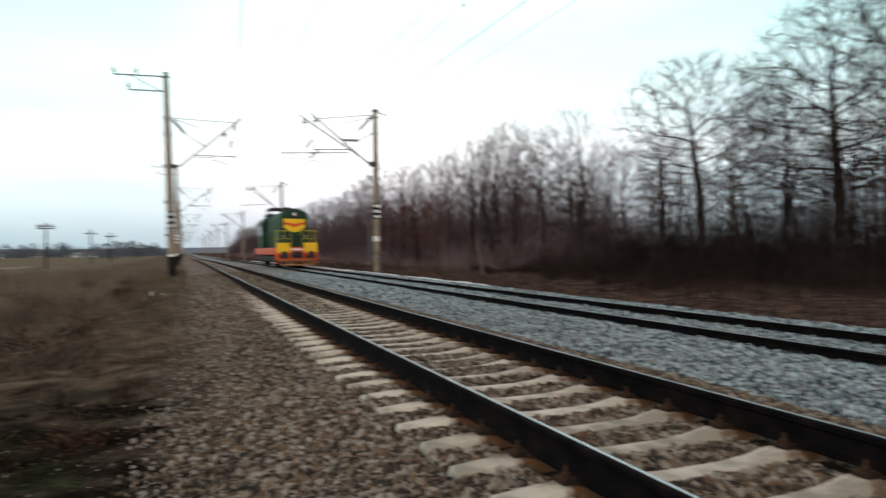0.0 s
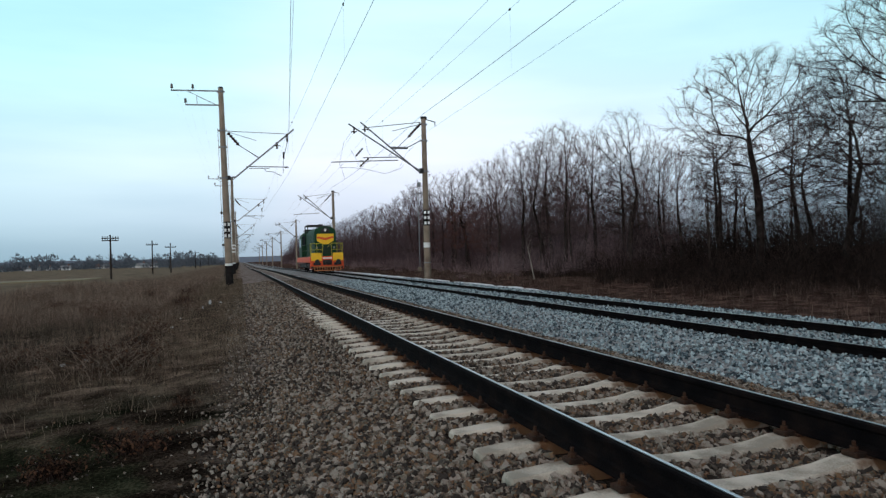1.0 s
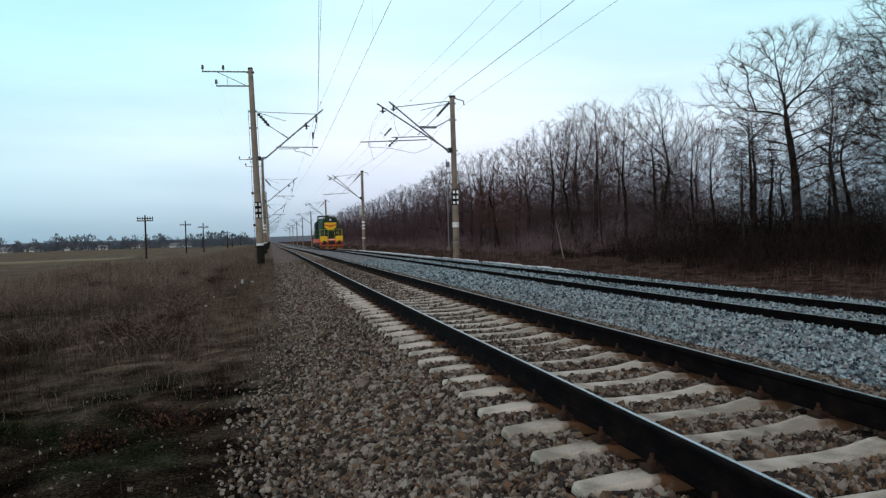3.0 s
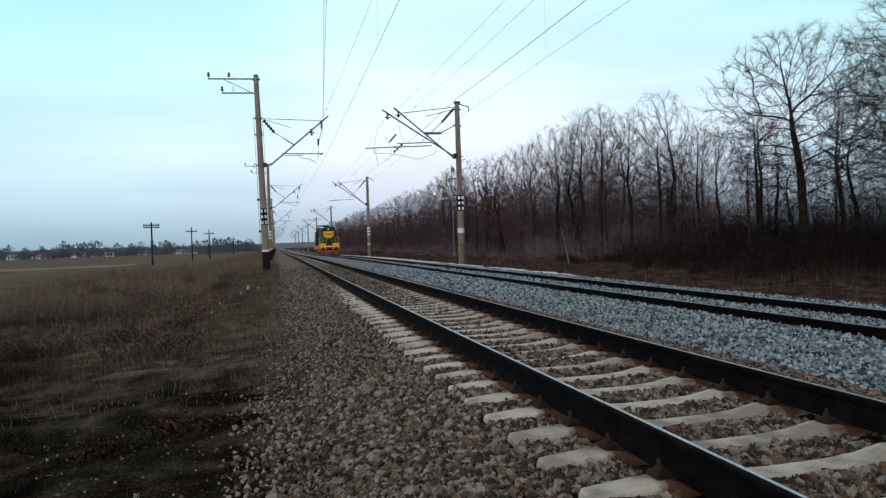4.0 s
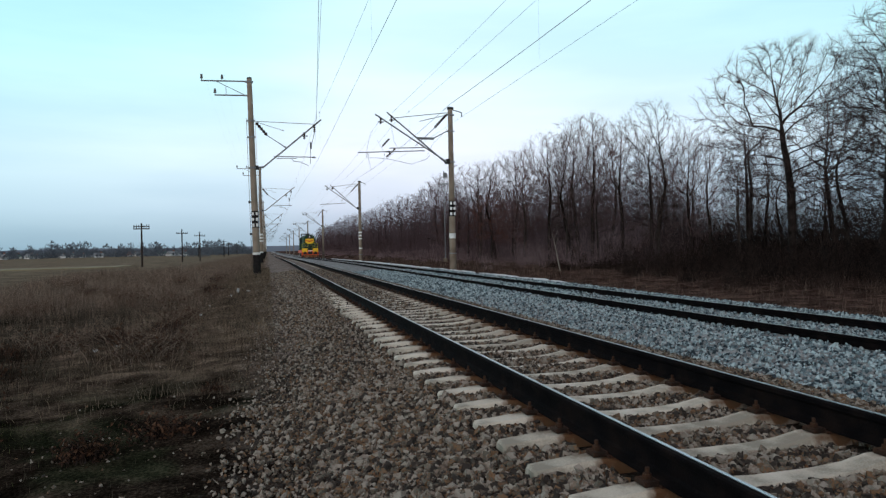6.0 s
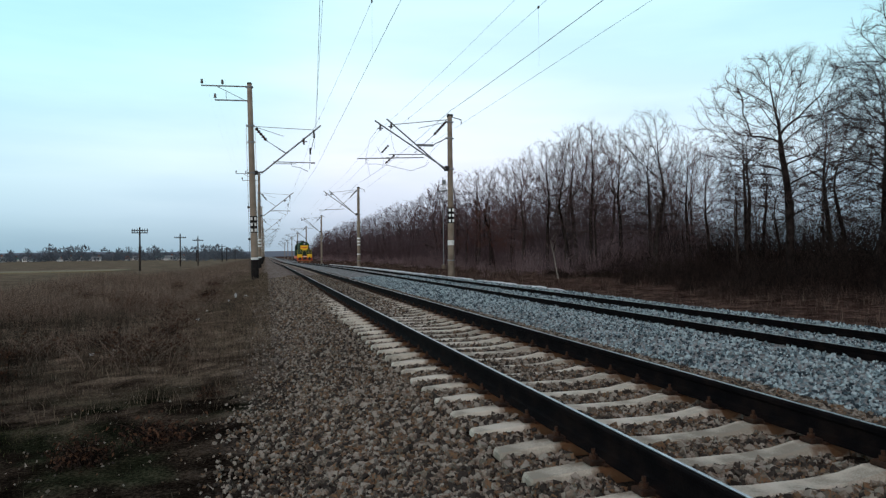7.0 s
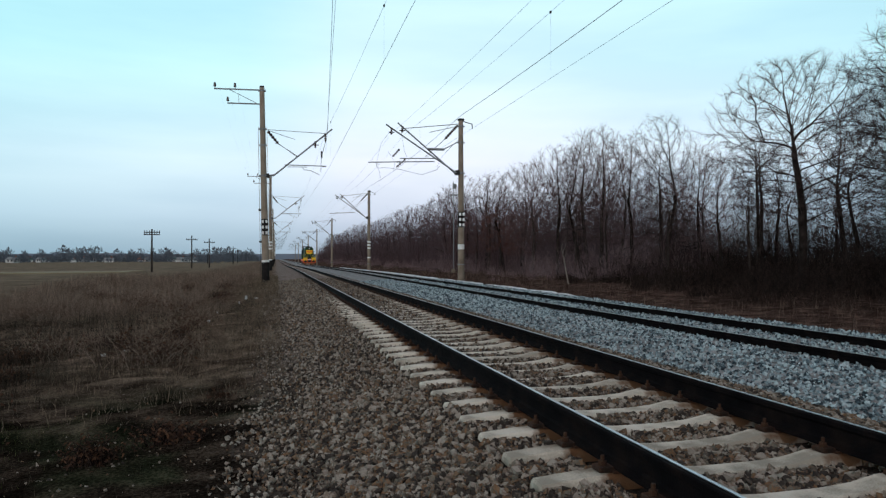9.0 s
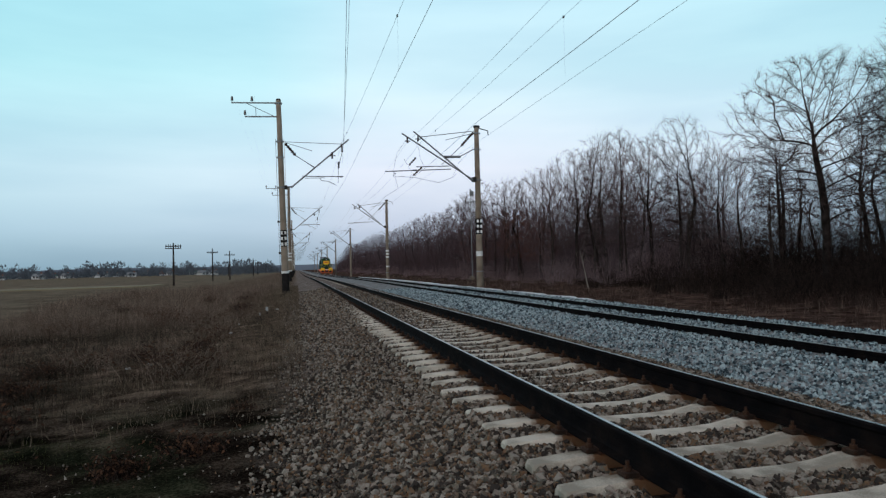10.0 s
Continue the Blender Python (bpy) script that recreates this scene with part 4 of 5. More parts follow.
def tree_meshes(seed, h, spread, clear, leader, points, twig, twig_mat=None, twig_size=0.0040):
    """Trunk with limbs, and crown of branches and twigs, of one bare tree of height h.
    Branches grow towards points strewn through a lumpy crown: spread is its half width and clear its foot as shares of h."""
    rs = np.random.RandomState(seed)
    lo, step = clear * h, 0.018 * h
    az, k = rs.uniform(0, 2 * np.pi, points), rs.rand(points) ** 0.42
    u = rs.uniform(0, 1, points) ** 0.85
    lump = np.array([0.94 + 0.42 * noise.noise((math.cos(a) * 1.3, math.sin(a) * 1.3, seed + 2.2 * v)) for a, v in zip(az, u)])
    rad = spread * h * np.sqrt(np.clip(1 - np.abs((u - 0.42) / 0.60) ** 2.1, 0, 1)) * k * lump
    goal = np.stack([rad * np.cos(az), rad * np.sin(az), lo + (0.93 * h - lo) * u * (0.82 + 0.18 * lump)], 1)
    # the leading stem
    pos, par = [np.array([0.0, 0.0, -0.3])], [-1]
    d = np.array([rs.normal(0, 0.05), rs.normal(0, 0.05), 1.0])
    while pos[-1][2] < leader * h:
        d = d + np.append(rs.normal(0, 0.035, 2), 0.10)
        d /= np.linalg.norm(d)
        par.append(len(pos) - 1)
        pos.append(pos[-1] + d * step)
    first = sum(p[2] < lo * 0.8 for p in pos)
    nodes = np.array(pos)
    low = goal - np.stack([0 * rad, 0 * rad, 0.75 * rad], 1)          # limbs leave the stem below the part of the crown that they fill
    near = np.linalg.norm(low[:, None] - nodes[None, first:], axis=2).argmin(1) + first
    best = np.linalg.norm(goal - nodes[near], axis=1)
    alive = np.ones(points, bool)
    for _ in range(90):
        idx = np.nonzero(alive)[0]
        if not len(idx):
            break
        start, fresh = len(pos), []
        pull = {}
        for i in idx:
            pull.setdefault(near[i], []).append(i)
        for n, who in pull.items():
            w = goal[who] - nodes[n]
            w = (w / np.linalg.norm(w, axis=1, keepdims=True)).sum(0)
            back = nodes[n] - nodes[par[n]] if par[n] >= 0 else np.array([0, 0, 1.0])
            w = w / (np.linalg.norm(w) + 1e-6) + 0.5 * back / (np.linalg.norm(back) + 1e-6) + rs.normal(0, 0.17, 3) + np.array([0, 0, 0.16])
            fresh.append(nodes[n] + w / np.linalg.norm(w) * step)
            par.append(n)
        pos += fresh
        nodes = np.vstack([nodes, fresh])
        dn = np.linalg.norm(goal[idx][:, None] - np.array(fresh)[None], axis=2)
        m = dn.min(1)
        better = m < best[idx]
        near[idx[better]] = dn.argmin(1)[better] + start
        best[idx[better]] = m[better]
        alive[idx[(best[idx] < 1.6 * step)]] = False
    n = len(pos)
    kids = [0] * n
    area = np.zeros(n)
    for i in range(n - 1, 0, -1):
        if area[i] == 0:
            area[i] = 1.0
        area[par[i]] += area[i]
        kids[par[i]] += 1
    r = area ** (1 / 1.85)
    r = np.maximum(r * ((0.0165 if spread > 0.35 else 0.0125) * h / r[1]), twig_size * 0.9)
    even = nodes.copy()
    for i in range(1, n):
        even[i] = 0.6 * nodes[i] + 0.4 * even[par[i]] if kids[i] else nodes[i]
    wood, crown = Twigs(), Twigs()
    for i in range(1, n):
        p, q = Vector(even[par[i]]), Vector(even[i])
        flare = 1.35 if i == 1 else 1.0
        out = wood if r[i] > 0.03 else crown
        out.seg(p, q, min(r[par[i]], r[i] * 1.3) * flare, r[i], 7 if r[i] > 0.06 else 5 if r[i] > 0.03 else 3)
        if r[i] < 0.016:
            ax = (q - p).normalized()
            for _ in range(twig):
                s = p.lerp(q, rs.rand())
                t = (ax + Vector(rs.normal(0, 0.55, 3)) + Vector((0, 0, 0.2))).normalized()
                ln = rs.uniform(0.02, 0.052) * h
                e = s + t * ln
                crown.seg(s, e, twig_size, 0.0, 2)
                s2 = s.lerp(e, rs.uniform(0.3, 0.7))
                t2 = (t + Vector(rs.normal(0, 0.5, 3))).normalized()
                crown.seg(s2, s2 + t2 * ln * 0.6, twig_size * 0.8, 0.0, 2)
    k = h / max(p[2] for p in crown.v)
    for tw in (wood, crown):
        tw.v = [(x * k, y * k, z * k) for x, y, z in tw.v]
    return wood.mesh("trunk", M_bark), crown.mesh("crown", twig_mat or M_twig)


def plant(m, meshes, label):
    t = thing("tree", label, "tree", m, "bare trees of the wood")
    part("trunk", meshes[0], None, t)
    part("crown", meshes[1], None, t)
    return t


def leaf_mesh(crown, seed, count, low, high):
    """Withered leaves hanging in clusters on the twigs between two heights."""
    rs = np.random.RandomState(seed)
    pts = [v.co.copy() for v in crown.vertices if low < v.co.z < high]
    lv = Build()
    for _ in range(count):
        c = pts[rs.randint(len(pts))]
        for _ in range(5):
            p = c + Vector(rs.normal(0, 0.12, 3))
            e = Vector((rs.normal(0, 0.7), rs.normal(0, 0.7), -0.7 + 0.4 * rs.randn())).normalized() * rs.uniform(0.07, 0.13)
            w = e.orthogonal().normalized() * 0.03
            lv.add([p, p + e * 0.5 + w, p + e, p + e * 0.5 - w], [(0, 1, 2), (0, 2, 3)])
    return lv.mesh("foliage", M_oak_leaf)


def build_wood():
    lab_w = "tall broad-crowned bare winter tree at the wood's edge"
    lab_n = "bare winter tree with fine upward twigs in the wood"
    wide = [tree_meshes(s, 12.0, 0.40, 0.28, 0.60, 2100, 4, M_twig, 0.0048) for s in (3, 8, 5)]
    mid = [tree_meshes(s, 12.0, 0.27, 0.22, 0.46, 1400, 3, m) for s, m in ((11, M_twig), (12, M_thicket), (13, M_thicket), (14, M_thicket))]
    slim = [tree_meshes(s, 12.0, 0.20, 0.28, 0.70, 700, 3) for s in (31, 32)]
    far = [tree_meshes(s, 12.0, 0.27, 0.18, 0.48, 460, 2, M_haze, 0.008) for s in (21, 22, 23)]
    back = [tree_meshes(s, 12.0, 0.25, 0.22, 0.55, 420, 3, None, 0.0055) for s in (41, 42, 43)]
    rng = random.Random(9)
    front = [(25.0, 27.8, 11.9, wide[0], 20, lab_w), (24.2, 19.3, 11.6, wide[1], 70, lab_w), (26.0, 24.0, 10.4, mid[0], 250, lab_n), (24.4, 16.4, 12.0, wide[2], 250, lab_w), (29.0, 29.4, 10.4, mid[2], 40, lab_n),
             (27.4, 25.0, 9.8, slim[0], 20, lab_n), (27.0, 33.2, 9.0, slim[1], 140, lab_n), (25.6, 31.6, 8.4, slim[0], 250, lab_n), (24.5, 33.4, 7.6, mid[1], 80, lab_n),
             (25.0, 35.9, 8.6, mid[2], 10, lab_n), (24.2, 38.7, 11.1, mid[0], 300, lab_w), (25.6, 41.2, 9.4, slim[1], 50, lab_n), (25.0, 44.2, 10.9, mid[3], 140, lab_n),
             (24.0, 46.9, 12.0, mid[1], 200, lab_w), (26.0, 53.6, 13.0, mid[2], 30, lab_n), (24.3, 51.0, 11.2, mid[0], 90, lab_n), (24.5, 56.4, 12.0, mid[3], 0, lab_n),
             (24.0, 60.6, 11.3, mid[1], 45, lab_n), (25.0, 66.0, 11.8, mid[2], 270, lab_n), (24.5, 71.0, 11.6, mid[0], 120, lab_n), (22.6, 48.6, 6.4, slim[0], 75, lab_n),
             (22.4, 57.0, 7.2, mid[3], 15, lab_n), (28.5, 20.6, 10.6, mid[3], 33, lab_n), (29.5, 35.0, 8.6, mid[1], 222, lab_n), (27.0, 14.6, 12.0, mid[2], 111, lab_n),
             (25.2, 13.0, 12.0, wide[0], 250, lab_w), (22.8, 36.0, 5.6, slim[1], 310, lab_n), (22.0, 42.0, 5.4, slim[0], 190, lab_n), (23.4, 29.6, 5.8, slim[1], 10, lab_n)]
    for x, y, h, ms, turn, lab in front:
        s = h / 12.0
        t = plant(pose(x, y, relief(x, y), 0, 0, turn), ms, lab)
        t.scale = (s, s, s)
    leaves = leaf_mesh(mid[3][1], 5, 800, 2.0, 9.5)
    for x, y, h, turn in ((22.8, 76.0, 8.4, 10), (23.2, 68.5, 8.8, 120), (22.9, 84.0, 8.0, 230), (23.4, 62.5, 7.2, 300)):
        t = plant(pose(x, y, relief(x, y), 0, 0, turn), mid[3], "winter tree that keeps its withered red-brown leaves")
        tagged(part("foliage", leaves, None, t, "withered red-brown leaves"), kind="stuff")
        t.scale = (h / 12.0, h / 12.0, h / 12.0)
    y = 11.0
    while y < 34:
        for x0 in (28.0, 31.5, 35.5, 40.0):
            x, yy = x0 + rng.uniform(-1.4, 1.4), y + rng.uniform(-1.4, 1.4)
            t = plant(pose(x, yy, -0.5, 0, 0, rng.uniform(0, 360)), rng.choice(back), lab_n)
            s = rng.uniform(0.5, 0.72)
            t.scale = (s * 1.1, s * 1.1, s)
        y += 3.4
    y = 34.0
    while y < 120:
        for x0 in (28.5, 33.0, 38.0):
            if rng.random() < (0.75 if y > 42 else 0.4):
                x, yy = x0 + rng.uniform(-1.5, 1.5), y + rng.uniform(-1.5, 1.5)
                t = plant(pose(x, yy, -0.5, 0, 0, rng.uniform(0, 360)), rng.choice(back if y < 46 else far), lab_n)
                s = rng.uniform(0.76, 1.0) * (0.70 if y < 52 else 1.0)
                t.scale = (s, s, s)
        y += 4.6
    y = 75.5
    while y < 330:
        x, yy = 24.2 + rng.uniform(-1.0, 1.2), y + rng.uniform(-1.2, 1.2)
        t = plant(pose(x, yy, -0.5, 0, 0, rng.uniform(0, 360)), rng.choice(far), lab_n)
        s = rng.uniform(0.90, 1.04)
        t.scale = (s * 1.1, s * 1.1, s)
        y += 4.0 if y < 140 else 6.0
    # a pale sapling before the wood
    sap = Twigs()
    p = Vector((18.0, 39.6, -0.7))
    d = Vector((-0.22, 0, 1))
    for i in range(6):
        q = p + (d + Vector((rng.gauss(0, 0.06), rng.gauss(0, 0.06), 0))) * 0.42
        sap.seg(p, q, 0.045 - 0.005 * i, 0.040 - 0.005 * i, 5)
        if i > 2:
            sap.seg(q, q + Vector((rng.uniform(-0.5, 0.5), rng.uniform(-0.4, 0.4), 0.6)), 0.012, 0.006, 3)
        p = q
    solid("sapling", sap.mesh("sapling", M_pale), None, "thin pale leaning bare sapling before the wood", "tree")


M_pale = material("pale_bark", [(0.22, 0.19, 0.16), (0.36, 0.32, 0.28)], 3, 0.9, 0, 0.2, 30)
build_wood()


def twig_field(name, n, place, length, radius, tilt, mat, label, category, seed, flat=False, lying=False):
    """Many loose stems as one mesh of three-sided spikes or, if flat, bent blades; place gives x, y and a size factor from two random numbers."""
    rs = np.random.RandomState(seed)
    xy = np.array([place(rs) for _ in range(n)])
    z = np.array([relief(float(x), float(y)) for x, y in xy[:, :2]]) - 0.04
    ln = rs.uniform(length[0], length[1], n) * xy[:, 2]
    r = rs.uniform(radius[0], radius[1], n) * np.clip(np.hypot(xy[:, 0], xy[:, 1]) / 30, 0.7, 4.0)
    az, tl = rs.uniform(0, 2 * np.pi, n), np.abs(rs.normal(0, tilt, n))
    if lying:
        tl = np.pi / 2 - np.abs(rs.normal(0, 0.22, n))
    top = np.stack([xy[:, 0] + np.cos(az) * np.sin(tl) * ln, xy[:, 1] + np.sin(az) * np.sin(tl) * ln, z + np.cos(tl) * ln], 1)
    base = np.stack([xy[:, 0], xy[:, 1], z], 1)
    if flat:
        side = np.stack([np.cos(az + 1.4) * r, np.sin(az + 1.4) * r, 0 * r], 1) * 1.3
        mid = (base + top) / 2 + rs.normal(0, 0.06, (n, 3)) * ln[:, None]
        v = np.stack([base - side, base + side, mid + side * 0.8, mid - side * 0.8, top], 1)
        tri = np.array([(0, 1, 2), (0, 2, 3), (3, 2, 4)])
    else:
        ring = [base + np.stack([np.cos(2.094 * i) * r, np.sin(2.094 * i) * r, 0 * r], 1) for i in range(3)]
        v = np.stack(ring + [top], 1)
        tri = np.array([(0, 1, 3), (1, 2, 3), (2, 0, 3)])
    f = (np.arange(n)[:, None, None] * v.shape[1] + tri[None]).reshape(-1, 3)
    me = bpy.data.meshes.new(name)
    me.from_pydata(v.reshape(-1, 3).tolist(), [], f.tolist())
    me.materials.append(mat)
    return tagged(new(name, me), label, category, kind="stuff")


def clumps(seed, n, spot):
    """Tuft or bush centres, each with a spread and a height."""
    rs = np.random.RandomState(seed)
    return [spot(rs) for _ in range(n)]


def tufts(spots, x_most=1e9):
    def place(rs):
        x, y, s, h = spots[rs.randint(len(spots))]
        return min(x_most, x + rs.normal(0, s)), max(2.2, y + rs.normal(0, s)), h
    return place


def bush_mass(name, spots, per, mat, label, seed):
    """Rounded leafless bushes as one mesh: fine twigs through the volume of each dome, arching outwards."""
    rs = np.random.RandomState(seed)
    c = np.repeat(np.array(spots), per, axis=0)
    n = len(c)
    d = rs.normal(size=(n, 3))
    d[:, 2] = np.abs(d[:, 2])
    d /= np.linalg.norm(d, axis=1, keepdims=True)
    k = rs.rand(n, 1) ** 0.55
    size = np.stack([c[:, 2], c[:, 2], c[:, 3]], 1)
    z0 = np.array([relief(float(x), float(y)) for x, y in spots[:, :2]]).repeat(per)
    base = np.stack([c[:, 0], c[:, 1], z0 - 0.05], 1) + d * k * size * rs.uniform(0.8, 1.05, (n, 1))
    aim = d * np.array([0.9, 0.9, 0.4]) + np.array([0, 0, 0.35]) + rs.normal(0, 0.65, (n, 3))
    aim /= np.linalg.norm(aim, axis=1, keepdims=True)
    ln = rs.uniform(0.18, 0.62, (n, 1)) * (0.35 + 0.5 * c[:, 3:4])
    top = base + aim * ln
    r = rs.uniform(0.0035, 0.0075, n) * np.clip(np.hypot(c[:, 0], c[:, 1]) / 30, 0.8, 4.0)
    ring = [base + np.stack([np.cos(2.094 * i) * r, np.sin(2.094 * i) * r, 0 * r], 1) for i in range(3)]
    v = np.stack(ring + [top], 1)
    tri = np.array([(0, 1, 3), (1, 2, 3), (2, 0, 3)])
    f = (np.arange(n)[:, None, None] * 4 + tri[None]).reshape(-1, 3)
    me = bpy.data.meshes.new(name)
    me.from_pydata(v.reshape(-1, 3).tolist(), [], f.tolist())
    me.materials.append(mat)
    return tagged(new(name, me), label, "undergrowth", kind="stuff")


def bush_spots(seed, n, y0, y1, power):
    """Bush centres along the wood's foot: x, y, half width and height; low in front, taller among the trunks."""
    rs = np.random.RandomState(seed)
    out = []
    for _ in range(n):
        y = y0 + (y1 - y0) * rs.rand() ** power
        edge = 17.9 + 1.5 * math.sin(y * 0.21) + 0.8 * math.sin(y * 0.73 + 1)
        deep = rs.rand() ** 1.1 * 13
        h = min(4.0 if y < 40 else 4.8, 0.5 + 0.42 * deep) * (0.75 + 0.6 * noise.noise((0.3 * deep, y * 0.17, 5.0))) * rs.uniform(0.7, 1.35)
        out.append((edge + deep, y, 0.35 + 0.42 * h, max(0.35, h)))
    return np.array(out)


# the same bushes: dark tone near, haze-lightened tone farther along
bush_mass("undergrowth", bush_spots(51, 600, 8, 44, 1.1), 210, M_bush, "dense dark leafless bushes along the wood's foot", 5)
bush_mass("undergrowth", bush_spots(52, 480, 41, 320, 1.7), 160, M_scrub, "leafless bushes farther along the wood, paler with painted haze", 6)


def deep_spots(seed, n):
    """Tall bushes deep in the wood, behind the first trunks."""
    rs = np.random.RandomState(seed)
    return np.array([(30 + 18 * rs.rand(), 8 + 40 * rs.rand(), rs.uniform(1.3, 2.4), rs.uniform(3.4, 6.2)) for _ in range(n)])


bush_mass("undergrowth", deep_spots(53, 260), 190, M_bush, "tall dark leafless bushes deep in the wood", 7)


def thicket_place(rs):
    y = 34 + 280 * rs.rand() ** 1.8
    return 21.5 + rs.rand() * 17, y, 0.35 + 0.75 * rs.rand() ** 1.5


twig_field("thicket", 16000, thicket_place, (1.8, 5.6), (0.003, 0.006), 0.5, M_thicket, "thin bare saplings filling the wood", "undergrowth", 15)


def depth_place(rs):
    y = 55 + 340 * rs.rand() ** 1.4
    return (27.0 if y < 80 else 22.5) + rs.rand() * 14, y, 0.5 + 0.75 * rs.rand()


twig_field("wood_depth", 60000, depth_place, (3.5, 10.2), (0.0035, 0.007), 0.25, M_haze, "hazy reddish bare crowns farther along the wood", "trees", 16)


def verge_place(rs):
    y = 7 + 150 * rs.rand() ** 2.2
    return 12.3 + rs.rand() * 8.5, y, 0.7 + 0.5 * rs.rand()


twig_field("dry_verge_grass", 24000, verge_place, (0.12, 0.6), (0.003, 0.007), 1.0, M_verge, "matted brown dry grass between gravel and wood", "dry grass", 6, True)


# ---- far side of the fields ----
M_wall_far = material("pale_house_wall", [(0.38, 0.37, 0.36), (0.72, 0.70, 0.68)], 1, 0.9, 0, 0.1, 9, per_object=True)
M_roof_a = material("red_brown_roof", [(0.16, 0.06, 0.035), (0.26, 0.10, 0.06)], 1, 0.85, 0, 0.2, 9)
M_roof_b = material("grey_slate_roof", [(0.16, 0.17, 0.18), (0.26, 0.27, 0.28)], 1, 0.85, 0, 0.2, 9)
M_roof_c = material("green_metal_roof", [(0.05, 0.14, 0.11), (0.08, 0.2, 0.16)], 1, 0.6, 0, 0.1, 9)
# bare twigs of the far trees, coloured blue-grey to imitate haze
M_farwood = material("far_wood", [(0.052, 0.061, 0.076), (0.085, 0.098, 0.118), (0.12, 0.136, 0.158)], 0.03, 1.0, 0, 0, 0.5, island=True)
# the ridge's blue-grey base colour has distance haze painted into it
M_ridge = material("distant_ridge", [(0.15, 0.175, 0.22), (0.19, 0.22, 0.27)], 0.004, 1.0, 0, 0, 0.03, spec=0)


def house(m, w, d, h, roof):
    t = thing("house", "small pale village house with a pitched roof across the field", "house", m, "village houses")
    part("wall", Build().box(-w / 2, w / 2, -d / 2, d / 2, -0.6, h), M_wall_far, t)
    g = [(-w / 2 - 0.4, -d / 2 - 0.4, h), (w / 2 + 0.4, -d / 2 - 0.4, h), (w / 2 + 0.4, d / 2 + 0.4, h), (-w / 2 - 0.4, d / 2 + 0.4, h),
         (-w / 2 - 0.4, 0, h + d * 0.42), (w / 2 + 0.4, 0, h + d * 0.42)]
    rf = part("roof", Build().add(g, [(0, 1, 5, 4), (2, 3, 4, 5), (0, 4, 3), (1, 2, 5), (3, 2, 1, 0)]), roof, t)
    part("chimney", Build().box(w * 0.2, w * 0.2 + 0.7, 0.3, 1.0, h + d * 0.2, h + d * 0.42 + 0.9), M_roof_a, rf)
    for x in (-w * 0.28, w * 0.1):
        part("window", Build().box(x, x + 1.1, -d / 2 - 0.05, -d / 2 + 0.05, 1.0, 2.4), M_glass, t)
    return t


def far_tree_line(name, rows, seed, label, twigs, size, mat):
    rs = np.random.RandomState(seed)
    tw = Twigs()
    for x, y, h in rows(rs):
        for _ in range(twigs):
            a, c = rs.rand() * 6.283, rs.uniform(-1, 1)
            k = rs.rand() ** 0.4 * math.sqrt(1 - c * c)
            p = Vector((x + 0.3 * h * k * math.cos(a), y + 0.3 * h * k * math.sin(a), -1.6 + h * (0.48 + 0.42 * c)))
            d = Vector((math.cos(a) * k + 0.3 * rs.randn(), math.sin(a) * k + 0.3 * rs.randn(), 0.9 + 0.4 * c))
            tw.seg(p, p + d.normalized() * h * rs.uniform(0.10, 0.22), size * h, 0.0, 2)
    return tagged(new(name, tw.mesh(name, mat)), label, "trees", kind="stuff")


def village_rows(rs):
    out = []
    for i in range(420):
        a = rs.uniform(-0.46, -0.03)
        d = rs.uniform(500, 820)
        out.append((d * math.tan(a), d, rs.uniform(5, 8.5) if rs.rand() < 0.8 else rs.uniform(9, 13)))
    for i in range(420):
        a, d = rs.uniform(-0.46, -0.02), rs.uniform(470, 620)
        out.append((d * math.tan(a), d, rs.uniform(3.5, 6)))
    return out


def hedge_rows(rs):
    return [(-22 - rs.rand() * 40 * (y - 230) / 250, y, rs.uniform(2.5, 5.5)) for y in rs.uniform(300, 520, 46)]


far_tree_line("village_trees", village_rows, 3, "bare trees around the far village, tinted with distance haze", 55, 0.034, M_farwood)
far_tree_line("field_hedge", hedge_rows, 4, "thin bare bushes along the field's far side, haze-tinted", 70, 0.016, M_farwood)
rs_h = random.Random(12)
for i in range(40):
    ang, d = -0.46 + 0.36 * (i + rs_h.uniform(-0.9, 0.9)) / 40, rs_h.uniform(470, 680)
    house(pose(d * math.tan(ang), d, -1.6, 0, 0, rs_h.uniform(-70, 70)), rs_h.uniform(3.6, 7), rs_h.uniform(3.2, 5), rs_h.uniform(1.3, 2.3), rs_h.choice([M_roof_a, M_roof_b, M_roof_b, M_roof_c, M_roof_b]))


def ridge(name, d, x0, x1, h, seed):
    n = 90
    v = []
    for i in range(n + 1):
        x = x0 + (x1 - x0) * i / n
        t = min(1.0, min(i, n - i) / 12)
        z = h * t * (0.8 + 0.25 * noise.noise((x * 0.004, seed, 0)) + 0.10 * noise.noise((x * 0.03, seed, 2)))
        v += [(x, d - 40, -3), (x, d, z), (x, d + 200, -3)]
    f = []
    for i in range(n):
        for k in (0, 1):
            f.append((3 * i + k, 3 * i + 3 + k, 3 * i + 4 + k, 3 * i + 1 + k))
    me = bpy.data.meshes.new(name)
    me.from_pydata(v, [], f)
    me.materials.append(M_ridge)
    return tagged(new(name, me), "wooded ridge on the horizon, tinted blue-grey for haze", "ridge", kind="structure")


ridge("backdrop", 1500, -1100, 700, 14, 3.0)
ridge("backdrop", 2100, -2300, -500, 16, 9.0)
